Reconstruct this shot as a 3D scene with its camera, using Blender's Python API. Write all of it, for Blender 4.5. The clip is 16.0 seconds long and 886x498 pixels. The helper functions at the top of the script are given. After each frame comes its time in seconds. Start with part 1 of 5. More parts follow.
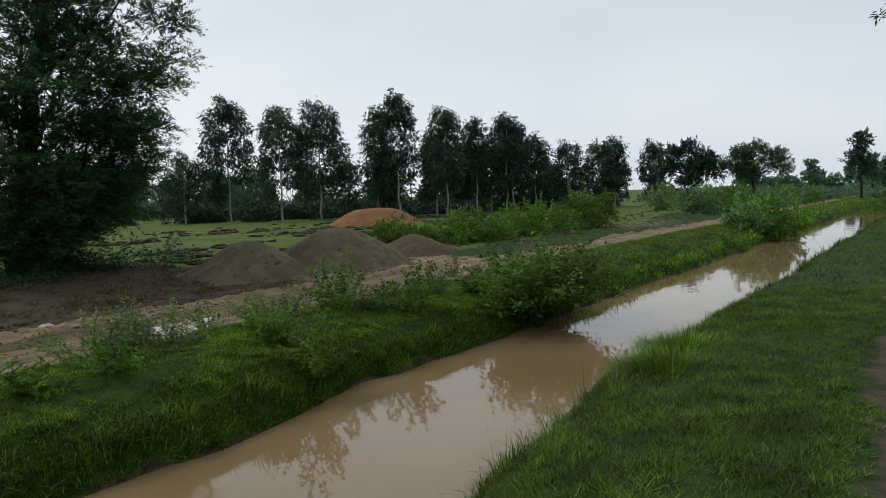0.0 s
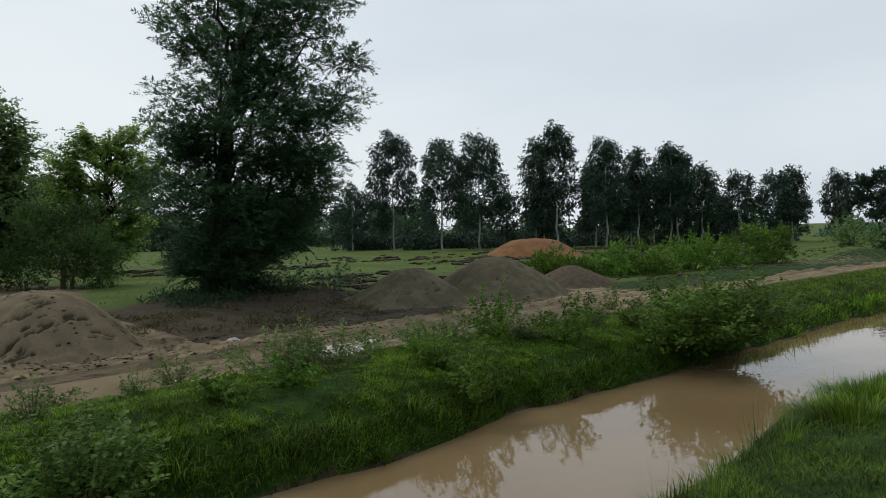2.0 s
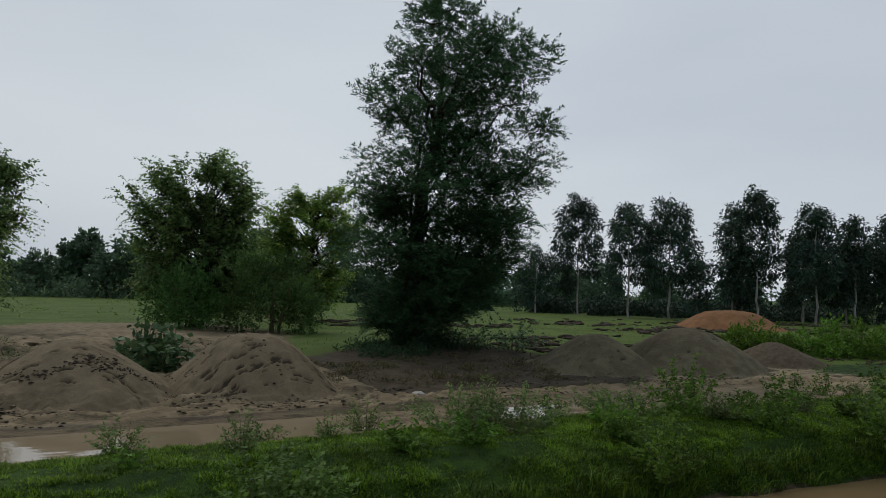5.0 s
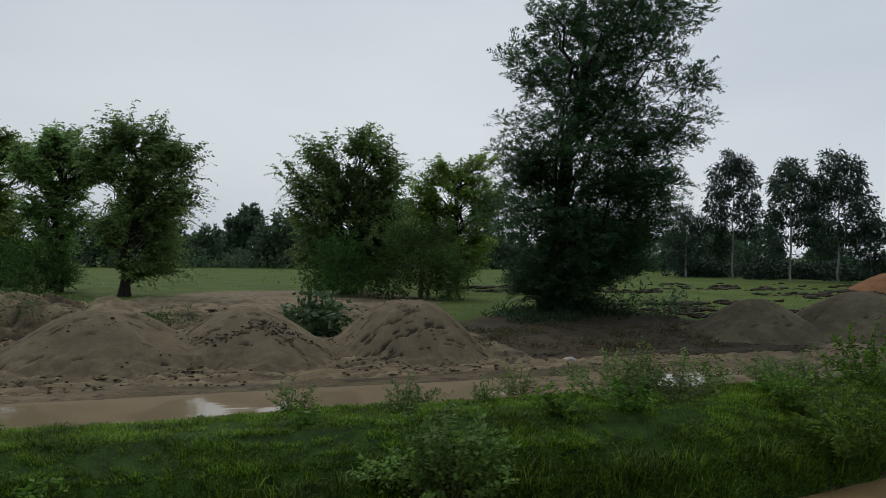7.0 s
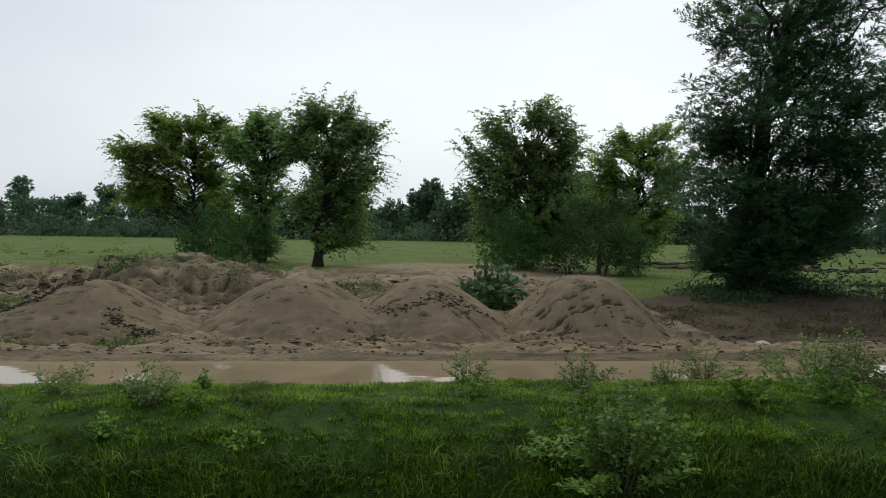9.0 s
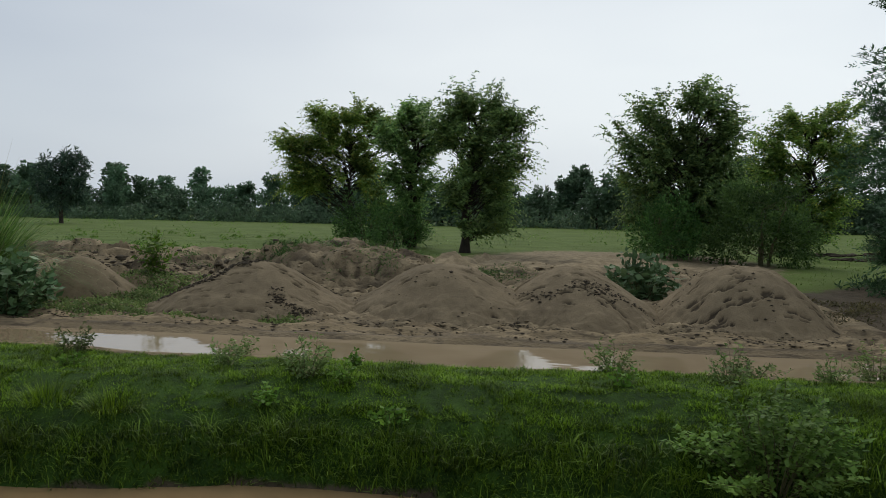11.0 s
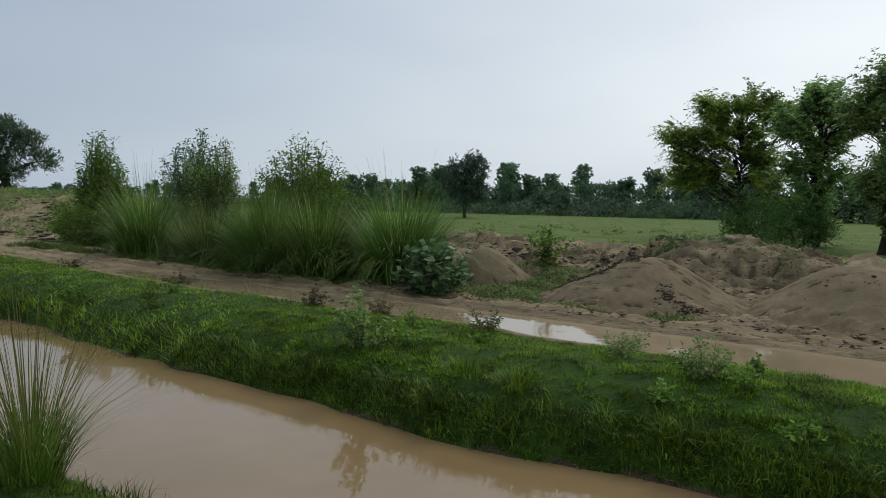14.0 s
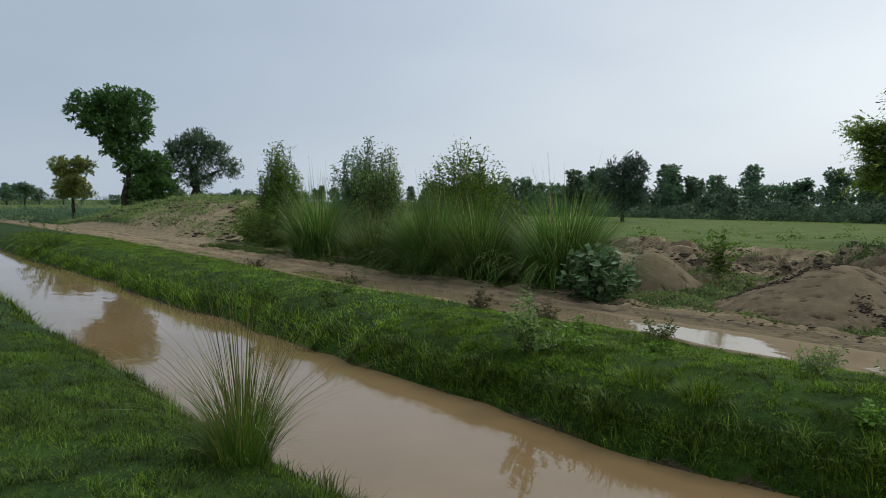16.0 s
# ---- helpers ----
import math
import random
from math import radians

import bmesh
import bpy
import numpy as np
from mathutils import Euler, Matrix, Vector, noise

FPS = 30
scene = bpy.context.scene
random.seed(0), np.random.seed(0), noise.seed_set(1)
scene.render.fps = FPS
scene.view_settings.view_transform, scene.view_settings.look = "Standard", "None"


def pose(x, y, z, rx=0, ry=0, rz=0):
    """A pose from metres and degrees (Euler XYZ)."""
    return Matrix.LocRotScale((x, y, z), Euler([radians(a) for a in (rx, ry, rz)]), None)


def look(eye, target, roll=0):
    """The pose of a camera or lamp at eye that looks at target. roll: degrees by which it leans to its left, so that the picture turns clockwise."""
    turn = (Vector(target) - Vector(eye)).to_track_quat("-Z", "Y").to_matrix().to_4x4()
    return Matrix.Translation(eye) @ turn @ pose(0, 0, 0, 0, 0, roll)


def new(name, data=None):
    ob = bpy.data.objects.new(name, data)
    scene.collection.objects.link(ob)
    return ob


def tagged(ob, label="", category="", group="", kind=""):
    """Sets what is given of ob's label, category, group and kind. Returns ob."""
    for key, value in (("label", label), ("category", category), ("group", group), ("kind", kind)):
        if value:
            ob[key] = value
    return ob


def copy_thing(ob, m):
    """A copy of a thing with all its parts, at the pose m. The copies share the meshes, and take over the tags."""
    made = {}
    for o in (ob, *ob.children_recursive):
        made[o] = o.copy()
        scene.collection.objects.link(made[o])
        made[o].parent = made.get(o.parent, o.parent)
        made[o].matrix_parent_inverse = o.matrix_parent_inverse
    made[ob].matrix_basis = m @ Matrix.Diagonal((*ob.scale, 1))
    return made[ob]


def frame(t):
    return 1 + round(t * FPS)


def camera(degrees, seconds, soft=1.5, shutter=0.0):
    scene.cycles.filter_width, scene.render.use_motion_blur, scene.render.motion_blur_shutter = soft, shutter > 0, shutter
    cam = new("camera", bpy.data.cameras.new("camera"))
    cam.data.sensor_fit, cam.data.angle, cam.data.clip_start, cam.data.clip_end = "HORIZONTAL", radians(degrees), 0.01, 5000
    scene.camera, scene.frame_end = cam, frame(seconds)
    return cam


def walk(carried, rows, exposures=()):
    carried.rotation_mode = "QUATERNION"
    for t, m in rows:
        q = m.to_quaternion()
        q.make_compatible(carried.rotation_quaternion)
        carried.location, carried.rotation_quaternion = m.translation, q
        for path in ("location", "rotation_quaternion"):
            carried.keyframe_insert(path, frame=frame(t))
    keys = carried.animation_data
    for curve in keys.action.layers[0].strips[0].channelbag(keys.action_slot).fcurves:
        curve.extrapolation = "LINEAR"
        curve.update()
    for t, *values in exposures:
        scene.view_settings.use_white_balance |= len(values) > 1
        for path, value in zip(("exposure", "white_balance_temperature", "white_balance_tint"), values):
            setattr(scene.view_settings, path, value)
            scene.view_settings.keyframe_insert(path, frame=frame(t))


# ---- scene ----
cam = camera(64.34, 16.0, soft=0.6)
EXPOSURES = ((0, -0.3, 6480, 6), (2, -0.34, 6450, 6), (3.5, -0.68, 6350, 7), (6.5, -0.72, 6320, 7.5), (7.5, -0.44, 6420, 7.5), (8.5, -0.17, 6550, 7.5), (9, -0.12, 6600, 7.5), (11.5, -0.32, 6480, 6.5), (12.5, -0.27, 6480, 6), (14, -0.15, 6460, 6), (16, -0.10, 6450, 6))
PATH = [
    (0, (-0.010, 0.629, 1.808), (1.685, 1.679, 1.657), -1.88),
    (0.5, (-0.036, 0.609, 1.793), (1.596, 1.754, 1.642), -1.92),
    (1, (-0.046, 0.611, 1.794), (1.496, 1.879, 1.667), -1.99),
    (1.5, (-0.057, 0.609, 1.802), (1.431, 1.943, 1.709), -1.80),
    (2, (-0.124, 0.585, 1.798), (1.305, 1.984, 1.745), -1.14),
    (2.5, (-0.108, 0.600, 1.805), (1.268, 2.051, 1.797), -0.91),
    (3, (-0.126, 0.600, 1.795), (1.195, 2.101, 1.839), -0.48),
    (3.5, (-0.137, 0.597, 1.808), (1.132, 2.141, 1.879), 0.01),
    (4, (-0.170, 0.583, 1.803), (1.030, 2.179, 1.898), 0.84),
    (6.5, (-0.265, 0.597, 1.825), (0.482, 2.451, 1.896), 1.08),
    (7, (-0.326, 0.612, 1.809), (0.340, 2.498, 1.824), 0.71),
    (7.5, (-0.347, 0.621, 1.817), (0.182, 2.550, 1.785), 0.40),
    (8, (-0.302, 0.658, 1.811), (0.097, 2.617, 1.750), 0.66),
    (8.5, (-0.274, 0.694, 1.808), (0.026, 2.670, 1.734), 0.79),
    (9, (-0.265, 0.695, 1.812), (-0.088, 2.686, 1.746), 0.93),
    (11.5, (-0.217, 0.635, 1.794), (-0.581, 2.598, 1.680), 0.86),
    (12, (-0.218, 0.615, 1.788), (-0.740, 2.543, 1.691), 0.58),
    (12.5, (-0.229, 0.597, 1.788), (-0.929, 2.467, 1.676), 0.16),
    (13, (-0.269, 0.564, 1.789), (-1.128, 2.367, 1.686), 0.21),
    (13.5, (-0.337, 0.583, 1.789), (-1.406, 2.269, 1.663), 0.02),
    (14, (-0.391, 0.558, 1.792), (-1.588, 2.154, 1.654), 0.75),
    (14.5, (-0.399, 0.510, 1.790), (-1.707, 2.015, 1.635), 1.06),
    (15, (-0.441, 0.499, 1.796), (-1.831, 1.929, 1.647), 0.98),
    (15.5, (-0.489, 0.446, 1.800), (-1.937, 1.819, 1.667), 1.23),
    (16, (-0.547, 0.400, 1.792), (-2.058, 1.703, 1.660), 0.52),
]
walk(cam, [(t, look(eye, aim, roll)) for t, eye, aim, roll in PATH], EXPOSURES)

# ---- world, sun, exposure ----
SUN_EL, SUN_AZ = 44.0, 14.0      # degrees; azimuth from +y towards -x
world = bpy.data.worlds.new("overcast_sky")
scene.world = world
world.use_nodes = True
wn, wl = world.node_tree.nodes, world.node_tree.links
wn.clear()
w_out = wn.new("ShaderNodeOutputWorld")
w_bg = wn.new("ShaderNodeBackground")
w_sky = wn.new("ShaderNodeTexSky")
w_sky.sky_type = "NISHITA"
w_sky.sun_disc = False
w_sky.sun_elevation = radians(SUN_EL)
w_sky.sun_rotation = radians(-SUN_AZ)
w_sky.dust_density = 4.0
w_co = wn.new("ShaderNodeTexCoord")
w_map = wn.new("ShaderNodeMapping")
w_map.inputs["Scale"].default_value = (1.0, 1.0, 3.2)
w_noise = wn.new("ShaderNodeTexNoise")
w_noise.inputs["Scale"].default_value = 1.1
w_noise.inputs["Detail"].default_value = 4.0
w_noise.inputs["Roughness"].default_value = 0.45
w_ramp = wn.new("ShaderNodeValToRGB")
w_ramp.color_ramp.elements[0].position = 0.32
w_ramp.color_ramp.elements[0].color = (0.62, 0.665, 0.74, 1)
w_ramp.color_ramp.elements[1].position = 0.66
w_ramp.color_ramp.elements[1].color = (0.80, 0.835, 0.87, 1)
# thick cloud in the west and south, thin bright cloud in the north-east
w_dir = wn.new("ShaderNodeVectorMath")
w_dir.operation = "DOT_PRODUCT"
w_dir.inputs[1].default_value = (0.65, 0.62, 0.30)
w_rng = wn.new("ShaderNodeMapRange")
w_rng.inputs["From Min"].default_value = -0.33
w_rng.inputs["From Max"].default_value = 1.0
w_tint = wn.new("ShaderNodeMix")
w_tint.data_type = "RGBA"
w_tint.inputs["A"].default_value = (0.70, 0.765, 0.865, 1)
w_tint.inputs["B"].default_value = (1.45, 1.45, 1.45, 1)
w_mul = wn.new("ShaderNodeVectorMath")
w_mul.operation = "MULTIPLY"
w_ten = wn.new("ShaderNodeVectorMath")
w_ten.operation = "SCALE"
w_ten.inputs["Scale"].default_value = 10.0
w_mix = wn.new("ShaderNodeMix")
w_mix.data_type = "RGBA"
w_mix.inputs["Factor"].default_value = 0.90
wl.new(w_co.outputs["Generated"], w_map.inputs["Vector"])
wl.new(w_map.outputs["Vector"], w_noise.inputs["Vector"])
wl.new(w_noise.outputs["Fac"], w_ramp.inputs["Fac"])
wl.new(w_co.outputs["Generated"], w_dir.inputs[0])
wl.new(w_dir.outputs["Value"], w_rng.inputs["Value"])
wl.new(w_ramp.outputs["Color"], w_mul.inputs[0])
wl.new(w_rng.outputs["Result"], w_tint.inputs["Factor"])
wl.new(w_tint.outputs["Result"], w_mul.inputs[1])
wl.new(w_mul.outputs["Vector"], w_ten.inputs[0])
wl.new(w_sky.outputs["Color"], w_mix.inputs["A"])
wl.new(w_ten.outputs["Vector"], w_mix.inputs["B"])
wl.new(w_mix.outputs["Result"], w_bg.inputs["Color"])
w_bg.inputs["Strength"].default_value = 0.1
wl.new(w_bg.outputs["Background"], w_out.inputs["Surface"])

sun_data = bpy.data.lights.new("sun", "SUN")
sun_data.energy = 0.9
sun_data.angle = radians(14)
sun_data.color = (1.0, 0.95, 0.88)
sun = new("sun", sun_data)
sun_dir = Vector((-math.sin(radians(SUN_AZ)) * math.cos(radians(SUN_EL)), math.cos(radians(SUN_AZ)) * math.cos(radians(SUN_EL)), math.sin(radians(SUN_EL))))
sun.matrix_world = look((0, 0, 40), Vector((0, 0, 40)) - sun_dir)


# ---- materials ----
def node(nt, kind, **inputs):
    n = nt.nodes.new(kind)
    for k, v in inputs.items():
        n.inputs[k.replace("_", " ")].default_value = v
    return n


def blank(name):
    m = bpy.data.materials.new(name)
    m.use_nodes = True
    nt = m.node_tree
    nt.nodes.clear()
    out = nt.nodes.new("ShaderNodeOutputMaterial")
    return m, nt, out


def mixed(nt, fac, a, b):
    n = nt.nodes.new("ShaderNodeMix")
    n.data_type = "RGBA"
    for key, v in (("Factor", fac), ("A", a), ("B", b)):
        if hasattr(v, "is_linked"):
            nt.links.new(v, n.inputs[key])
        else:
            n.inputs[key].default_value = v if key == "Factor" else (*v, 1)
    return n.outputs["Result"]


def ramped(nt, value, lo, hi, a=0.0, b=1.0):
    n = nt.nodes.new("ShaderNodeMapRange")
    n.interpolation_type = "SMOOTHSTEP"
    nt.links.new(value, n.inputs["Value"])
    for k, v in (("From Min", lo), ("From Max", hi), ("To Min", a), ("To Max", b)):
        n.inputs[k].default_value = v
    return n.outputs["Result"]


def noisy(nt, scale, detail=4.0, rough=0.55, stretch=(1, 1, 1)):
    g = nt.nodes.new("ShaderNodeNewGeometry")
    mp = nt.nodes.new("ShaderNodeMapping")
    mp.inputs["Scale"].default_value = stretch
    n = node(nt, "ShaderNodeTexNoise", Scale=scale, Detail=detail, Roughness=rough)
    nt.links.new(g.outputs["Position"], mp.inputs["Vector"])
    nt.links.new(mp.outputs["Vector"], n.inputs["Vector"])
    return n.outputs["Fac"]


def bumped(nt, height, strength, distance):
    n = node(nt, "ShaderNodeBump", Strength=strength, Distance=distance)
    nt.links.new(height, n.inputs["Height"])
    return n.outputs["Normal"]


def leaf_material(name, dark, light, odd=None, gloss=0.55, through_light=0.42, patch=0.9, depth=(0.7, 1.35)):
    """Leaves: colour differs leaf by leaf and tree by tree, with some light through the blade."""
    m, nt, out = blank(name)
    g = nt.nodes.new("ShaderNodeNewGeometry")
    info = nt.nodes.new("ShaderNodeObjectInfo")
    c = mixed(nt, g.outputs["Random Per Island"], dark, light)
    if odd:
        c = mixed(nt, ramped(nt, g.outputs["Random Per Island"], 0.90, 0.97), c, odd)
    big = noisy(nt, patch, 3.0)
    hue = nt.nodes.new("ShaderNodeHueSaturation")
    nt.links.new(c, hue.inputs["Color"])
    vary = nt.nodes.new("ShaderNodeMath")
    vary.operation = "MULTIPLY"
    nt.links.new(ramped(nt, big, 0.3, 0.7, depth[0], depth[1]), vary.inputs[0])
    nt.links.new(ramped(nt, info.outputs["Random"], 0, 1, 0.8, 1.22), vary.inputs[1])
    nt.links.new(vary.outputs[0], hue.inputs["Value"])
    nt.links.new(ramped(nt, info.outputs["Random"], 0, 1, 0.49, 0.51), hue.inputs["Hue"])
    p = node(nt, "ShaderNodeBsdfPrincipled", Roughness=gloss)
    p.inputs["Specular IOR Level"].default_value = 0.18
    t = nt.nodes.new("ShaderNodeBsdfTranslucent")
    nt.links.new(hue.outputs["Color"], p.inputs["Base Color"])
    nt.links.new(hue.outputs["Color"], t.inputs["Color"])
    mx = nt.nodes.new("ShaderNodeMixShader")
    mx.inputs[0].default_value = through_light
    nt.links.new(p.outputs[0], mx.inputs[1])
    nt.links.new(t.outputs[0], mx.inputs[2])
    nt.links.new(mx.outputs[0], out.inputs["Surface"])
    return m


def rough_material(name, a, b, scale=6.0, rough=0.9, bump=0.5, dist=0.02, stretch=(1, 1, 1), spot=None, fine=9.0, marks=None, trodden=0.8):
    """Bark, sand and soil: two colours mixed at two scales, with relief."""
    m, nt, out = blank(name)
    n1 = noisy(nt, scale, 5.0, 0.6, stretch)
    n2 = noisy(nt, scale * fine, 3.0, 0.6, stretch)
    c = mixed(nt, ramped(nt, n1, 0.35, 0.65), a, b)
    c = mixed(nt, ramped(nt, n2, 0.45, 0.75, 0.0, 0.45), c, [v * 0.55 for v in a])
    if spot:
        n3 = noisy(nt, scale * 0.45, 4.0, 0.7)
        c = mixed(nt, ramped(nt, n3, 0.52, 0.68, 0.0, 0.8), c, spot)
    if marks:
        # dark pits and dents: the shade inside them is put into the colour
        pit_shade = noisy(nt, 11.0, 3.0, 0.6, (0.55, 1.0, 1.0))
        where = noisy(nt, 0.9, 3.0, 0.6)
        k = nt.nodes.new("ShaderNodeMath")
        k.operation = "MULTIPLY"
        nt.links.new(ramped(nt, pit_shade, 0.56, 0.63), k.inputs[0])
        nt.links.new(ramped(nt, where, 0.42, 0.62, 0.1 * trodden, trodden), k.inputs[1])
        c = mixed(nt, k.outputs[0], c, [v * 2.2 for v in marks])
        a = nt.nodes.new("ShaderNodeAttribute")
        a.attribute_name = "damp_shade"
        c = mixed(nt, a.outputs["Fac"], c, marks)
    p = node(nt, "ShaderNodeBsdfPrincipled", Roughness=rough)
    p.inputs["Specular IOR Level"].default_value = 0.2
    nt.links.new(c, p.inputs["Base Color"])
    s = nt.nodes.new("ShaderNodeMath")
    s.operation = "ADD"
    nt.links.new(n1, s.inputs[0])
    nt.links.new(n2, s.inputs[1])
    nt.links.new(bumped(nt, s.outputs[0], bump, dist), p.inputs["Normal"])
    nt.links.new(p.outputs[0], out.inputs["Surface"])
    return m


SAND = ((0.208, 0.157, 0.092), (0.326, 0.250, 0.150))
M_SAND = rough_material("damp_sand", SAND[0], SAND[1], 2.2, 0.95, 0.8, 0.03, spot=(0.150, 0.118, 0.076), marks=(0.040, 0.030, 0.020), fine=11.0)
M_HEAP = rough_material("heaped_sand", (0.208, 0.157, 0.095), (0.256, 0.195, 0.118), 4.0, 0.95, 0.6, 0.025, marks=(0.040, 0.030, 0.020), fine=14.0, trodden=0.3)
M_RED = rough_material("red_earth", (0.22, 0.105, 0.046), (0.29, 0.145, 0.066), 2.0, 0.95, 0.5, 0.03)
M_GREY = rough_material("grey_grit", (0.118, 0.097, 0.056), (0.175, 0.146, 0.088), 2.2, 0.95, 0.8, 0.03, marks=(0.040, 0.030, 0.020), fine=11.0, trodden=0.2)
M_RUBBLE = rough_material("brick_rubble", (0.115, 0.086, 0.053), (0.160, 0.121, 0.078), 7.0, 0.95, 0.8, 0.04)
M_CLOD = rough_material("dark_clod", (0.050, 0.039, 0.026), (0.098, 0.076, 0.051), 9.0, 0.95, 0.6, 0.02)
M_BARK = rough_material("dark_bark", (0.030, 0.024, 0.018), (0.060, 0.048, 0.036), 9.0, 0.95, 0.8, 0.02, (1, 1, 0.25))
M_BARK_PALE = rough_material("pale_eucalyptus_bark", (0.26, 0.23, 0.19), (0.46, 0.43, 0.38), 3.0, 0.8, 0.3, 0.02, (1, 1, 0.3))
M_STEM = rough_material("green_brown_stem", (0.08, 0.085, 0.035), (0.15, 0.13, 0.07), 14.0, 0.85, 0.4, 0.01)
M_BAG = rough_material("dirty_white_plastic", (0.42, 0.38, 0.33), (0.60, 0.56, 0.50), 8.0, 0.5, 0.4, 0.02)

L_ACACIA = leaf_material("acacia_leaf", (0.035, 0.078, 0.035), (0.092, 0.163, 0.070), None, 0.5, 0.5)
L_DARK = leaf_material("dense_tree_leaf", (0.060, 0.125, 0.044), (0.330, 0.490, 0.160), (0.36, 0.44, 0.12), 0.5, 0.5, 0.9, (0.65, 1.45))
# darker copy of the tree leaf: shade at the trees' feet as colour
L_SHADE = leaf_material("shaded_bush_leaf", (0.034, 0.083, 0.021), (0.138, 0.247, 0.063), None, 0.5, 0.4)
L_LIGHT = leaf_material("light_tree_leaf", (0.085, 0.165, 0.038), (0.380, 0.530, 0.120), (0.50, 0.50, 0.09), 0.5, 0.5, 0.9, (0.6, 1.45))
L_YELLOW = leaf_material("yellow_green_leaf", (0.20, 0.26, 0.07), (0.37, 0.40, 0.13))
L_CREEPER = leaf_material("climber_leaf", (0.055, 0.140, 0.040), (0.150, 0.300, 0.085))
L_SPRAY = leaf_material("pale_green_broad_leaf", (0.095, 0.200, 0.036), (0.250, 0.420, 0.090), None, 0.5, 0.45)
L_EUC = leaf_material("eucalyptus_leaf", (0.026, 0.052, 0.036), (0.072, 0.115, 0.070), None, 0.5, 0.2)
# far leaves: distance haze is put into the colour, paler and greyer
L_FAR = leaf_material("hazed_far_leaf", (0.080, 0.142, 0.080), (0.140, 0.222, 0.122))
L_BUSH = leaf_material("bush_leaf", (0.067, 0.135, 0.016), (0.164, 0.277, 0.038), (0.18, 0.26, 0.05))
L_WEED = leaf_material("weed_leaf", (0.095, 0.145, 0.040), (0.215, 0.270, 0.090), (0.32, 0.29, 0.15))
L_GREY = leaf_material("grey_green_broad_leaf", (0.055, 0.108, 0.041), (0.138, 0.206, 0.090), None, 0.5, 0.2)
L_GRASS = leaf_material("lush_grass", (0.020, 0.059, 0.004), (0.237, 0.384, 0.026), (0.19, 0.29, 0.03), 0.5, 0.28, 1.6, (0.6, 1.55))
L_BANK = leaf_material("trodden_bank_grass", (0.013, 0.032, 0.002), (0.150, 0.225, 0.018), (0.18, 0.27, 0.04), 0.5, 0.28, 2.2, (0.55, 1.4))
L_STALK = leaf_material("tan_flower_stalk", (0.10, 0.14, 0.03), (0.33, 0.31, 0.11), None, 0.6, 0.2)
L_FIELD = leaf_material("field_grass", (0.078, 0.118, 0.014), (0.125, 0.175, 0.028))
L_REED = leaf_material("tall_reed_grass", (0.040, 0.090, 0.014), (0.165, 0.262, 0.050), (0.36, 0.35, 0.15), 0.5, 0.35)
L_STRAW = leaf_material("straw_green_grass", (0.050, 0.115, 0.014), (0.190, 0.270, 0.045), (0.40, 0.34, 0.12), 0.5, 0.3)
L_DRY = leaf_material("dry_brown_weed", (0.080, 0.074, 0.034), (0.160, 0.140, 0.066))

# muddy water: the canal's, and the paler puddles'
def muddy(name, a, b):
    m, nt, out = blank(name)
    wv = noisy(nt, 1.3, 3.0, 0.5, (0.5, 1, 1))
    wv2 = noisy(nt, 9.0, 2.0, 0.5, (0.45, 1, 1))
    silt = noisy(nt, 0.35, 4.0, 0.6)
    p = node(nt, "ShaderNodeBsdfPrincipled", Roughness=0.035, IOR=1.48)
    nt.links.new(mixed(nt, ramped(nt, silt, 0.3, 0.7), a, b), p.inputs["Base Color"])
    s = nt.nodes.new("ShaderNodeMath")
    s.operation = "MULTIPLY_ADD"
    s.inputs[1].default_value = 0.12
    nt.links.new(wv2, s.inputs[0])
    nt.links.new(wv, s.inputs[2])
    nt.links.new(bumped(nt, s.outputs[0], 0.16, 0.05), p.inputs["Normal"])
    nt.links.new(p.outputs[0], out.inputs["Surface"])
    return m


M_WATER = muddy("muddy_water", (0.228, 0.148, 0.070), (0.284, 0.190, 0.098))
M_PUDDLE = muddy("puddle_water", (0.270, 0.200, 0.120), (0.330, 0.250, 0.155))

# ground: grass turf, sand, dark soil and field, mixed by what grows or lies there
M_GROUND, nt, out = blank("ground_soil_and_turf")


def attr(nt, name):
    a = nt.nodes.new("ShaderNodeAttribute")
    a.attribute_name = name
    return a.outputs["Fac"]


n_big, n_mid, n_fine = noisy(nt, 0.5, 5.0, 0.6), noisy(nt, 4.0, 5.0, 0.65), noisy(nt, 38.0, 3.0, 0.6)
turf = mixed(nt, ramped(nt, n_mid, 0.35, 0.65), (0.012, 0.030, 0.003), (0.034, 0.073, 0.007))
field = mixed(nt, ramped(nt, n_big, 0.35, 0.65), (0.078, 0.118, 0.016), (0.115, 0.165, 0.030))
field = mixed(nt, ramped(nt, n_mid, 0.42, 0.72, 0.0, 0.55), field, (0.075, 0.085, 0.022))
sandc = mixed(nt, ramped(nt, n_mid, 0.35, 0.65), SAND[0], SAND[1])
sandc = mixed(nt, ramped(nt, n_fine, 0.5, 0.75, 0.0, 0.4), sandc, (0.10, 0.08, 0.062))
# soil is brown; its tone is lowered further for the big tree's shade
soil = mixed(nt, ramped(nt, n_mid, 0.35, 0.65), (0.050, 0.037, 0.022), (0.085, 0.065, 0.040))


def ragged(nt, name):
    """The edge of a cover, frayed by the finer relief."""
    s = nt.nodes.new("ShaderNodeMath")
    s.operation = "MULTIPLY_ADD"
    s.inputs[1].default_value = 0.7
    nt.links.new(n_mid, s.inputs[0])
    nt.links.new(attr(nt, name), s.inputs[2])
    return ramped(nt, s.outputs[0], 0.70, 0.98)


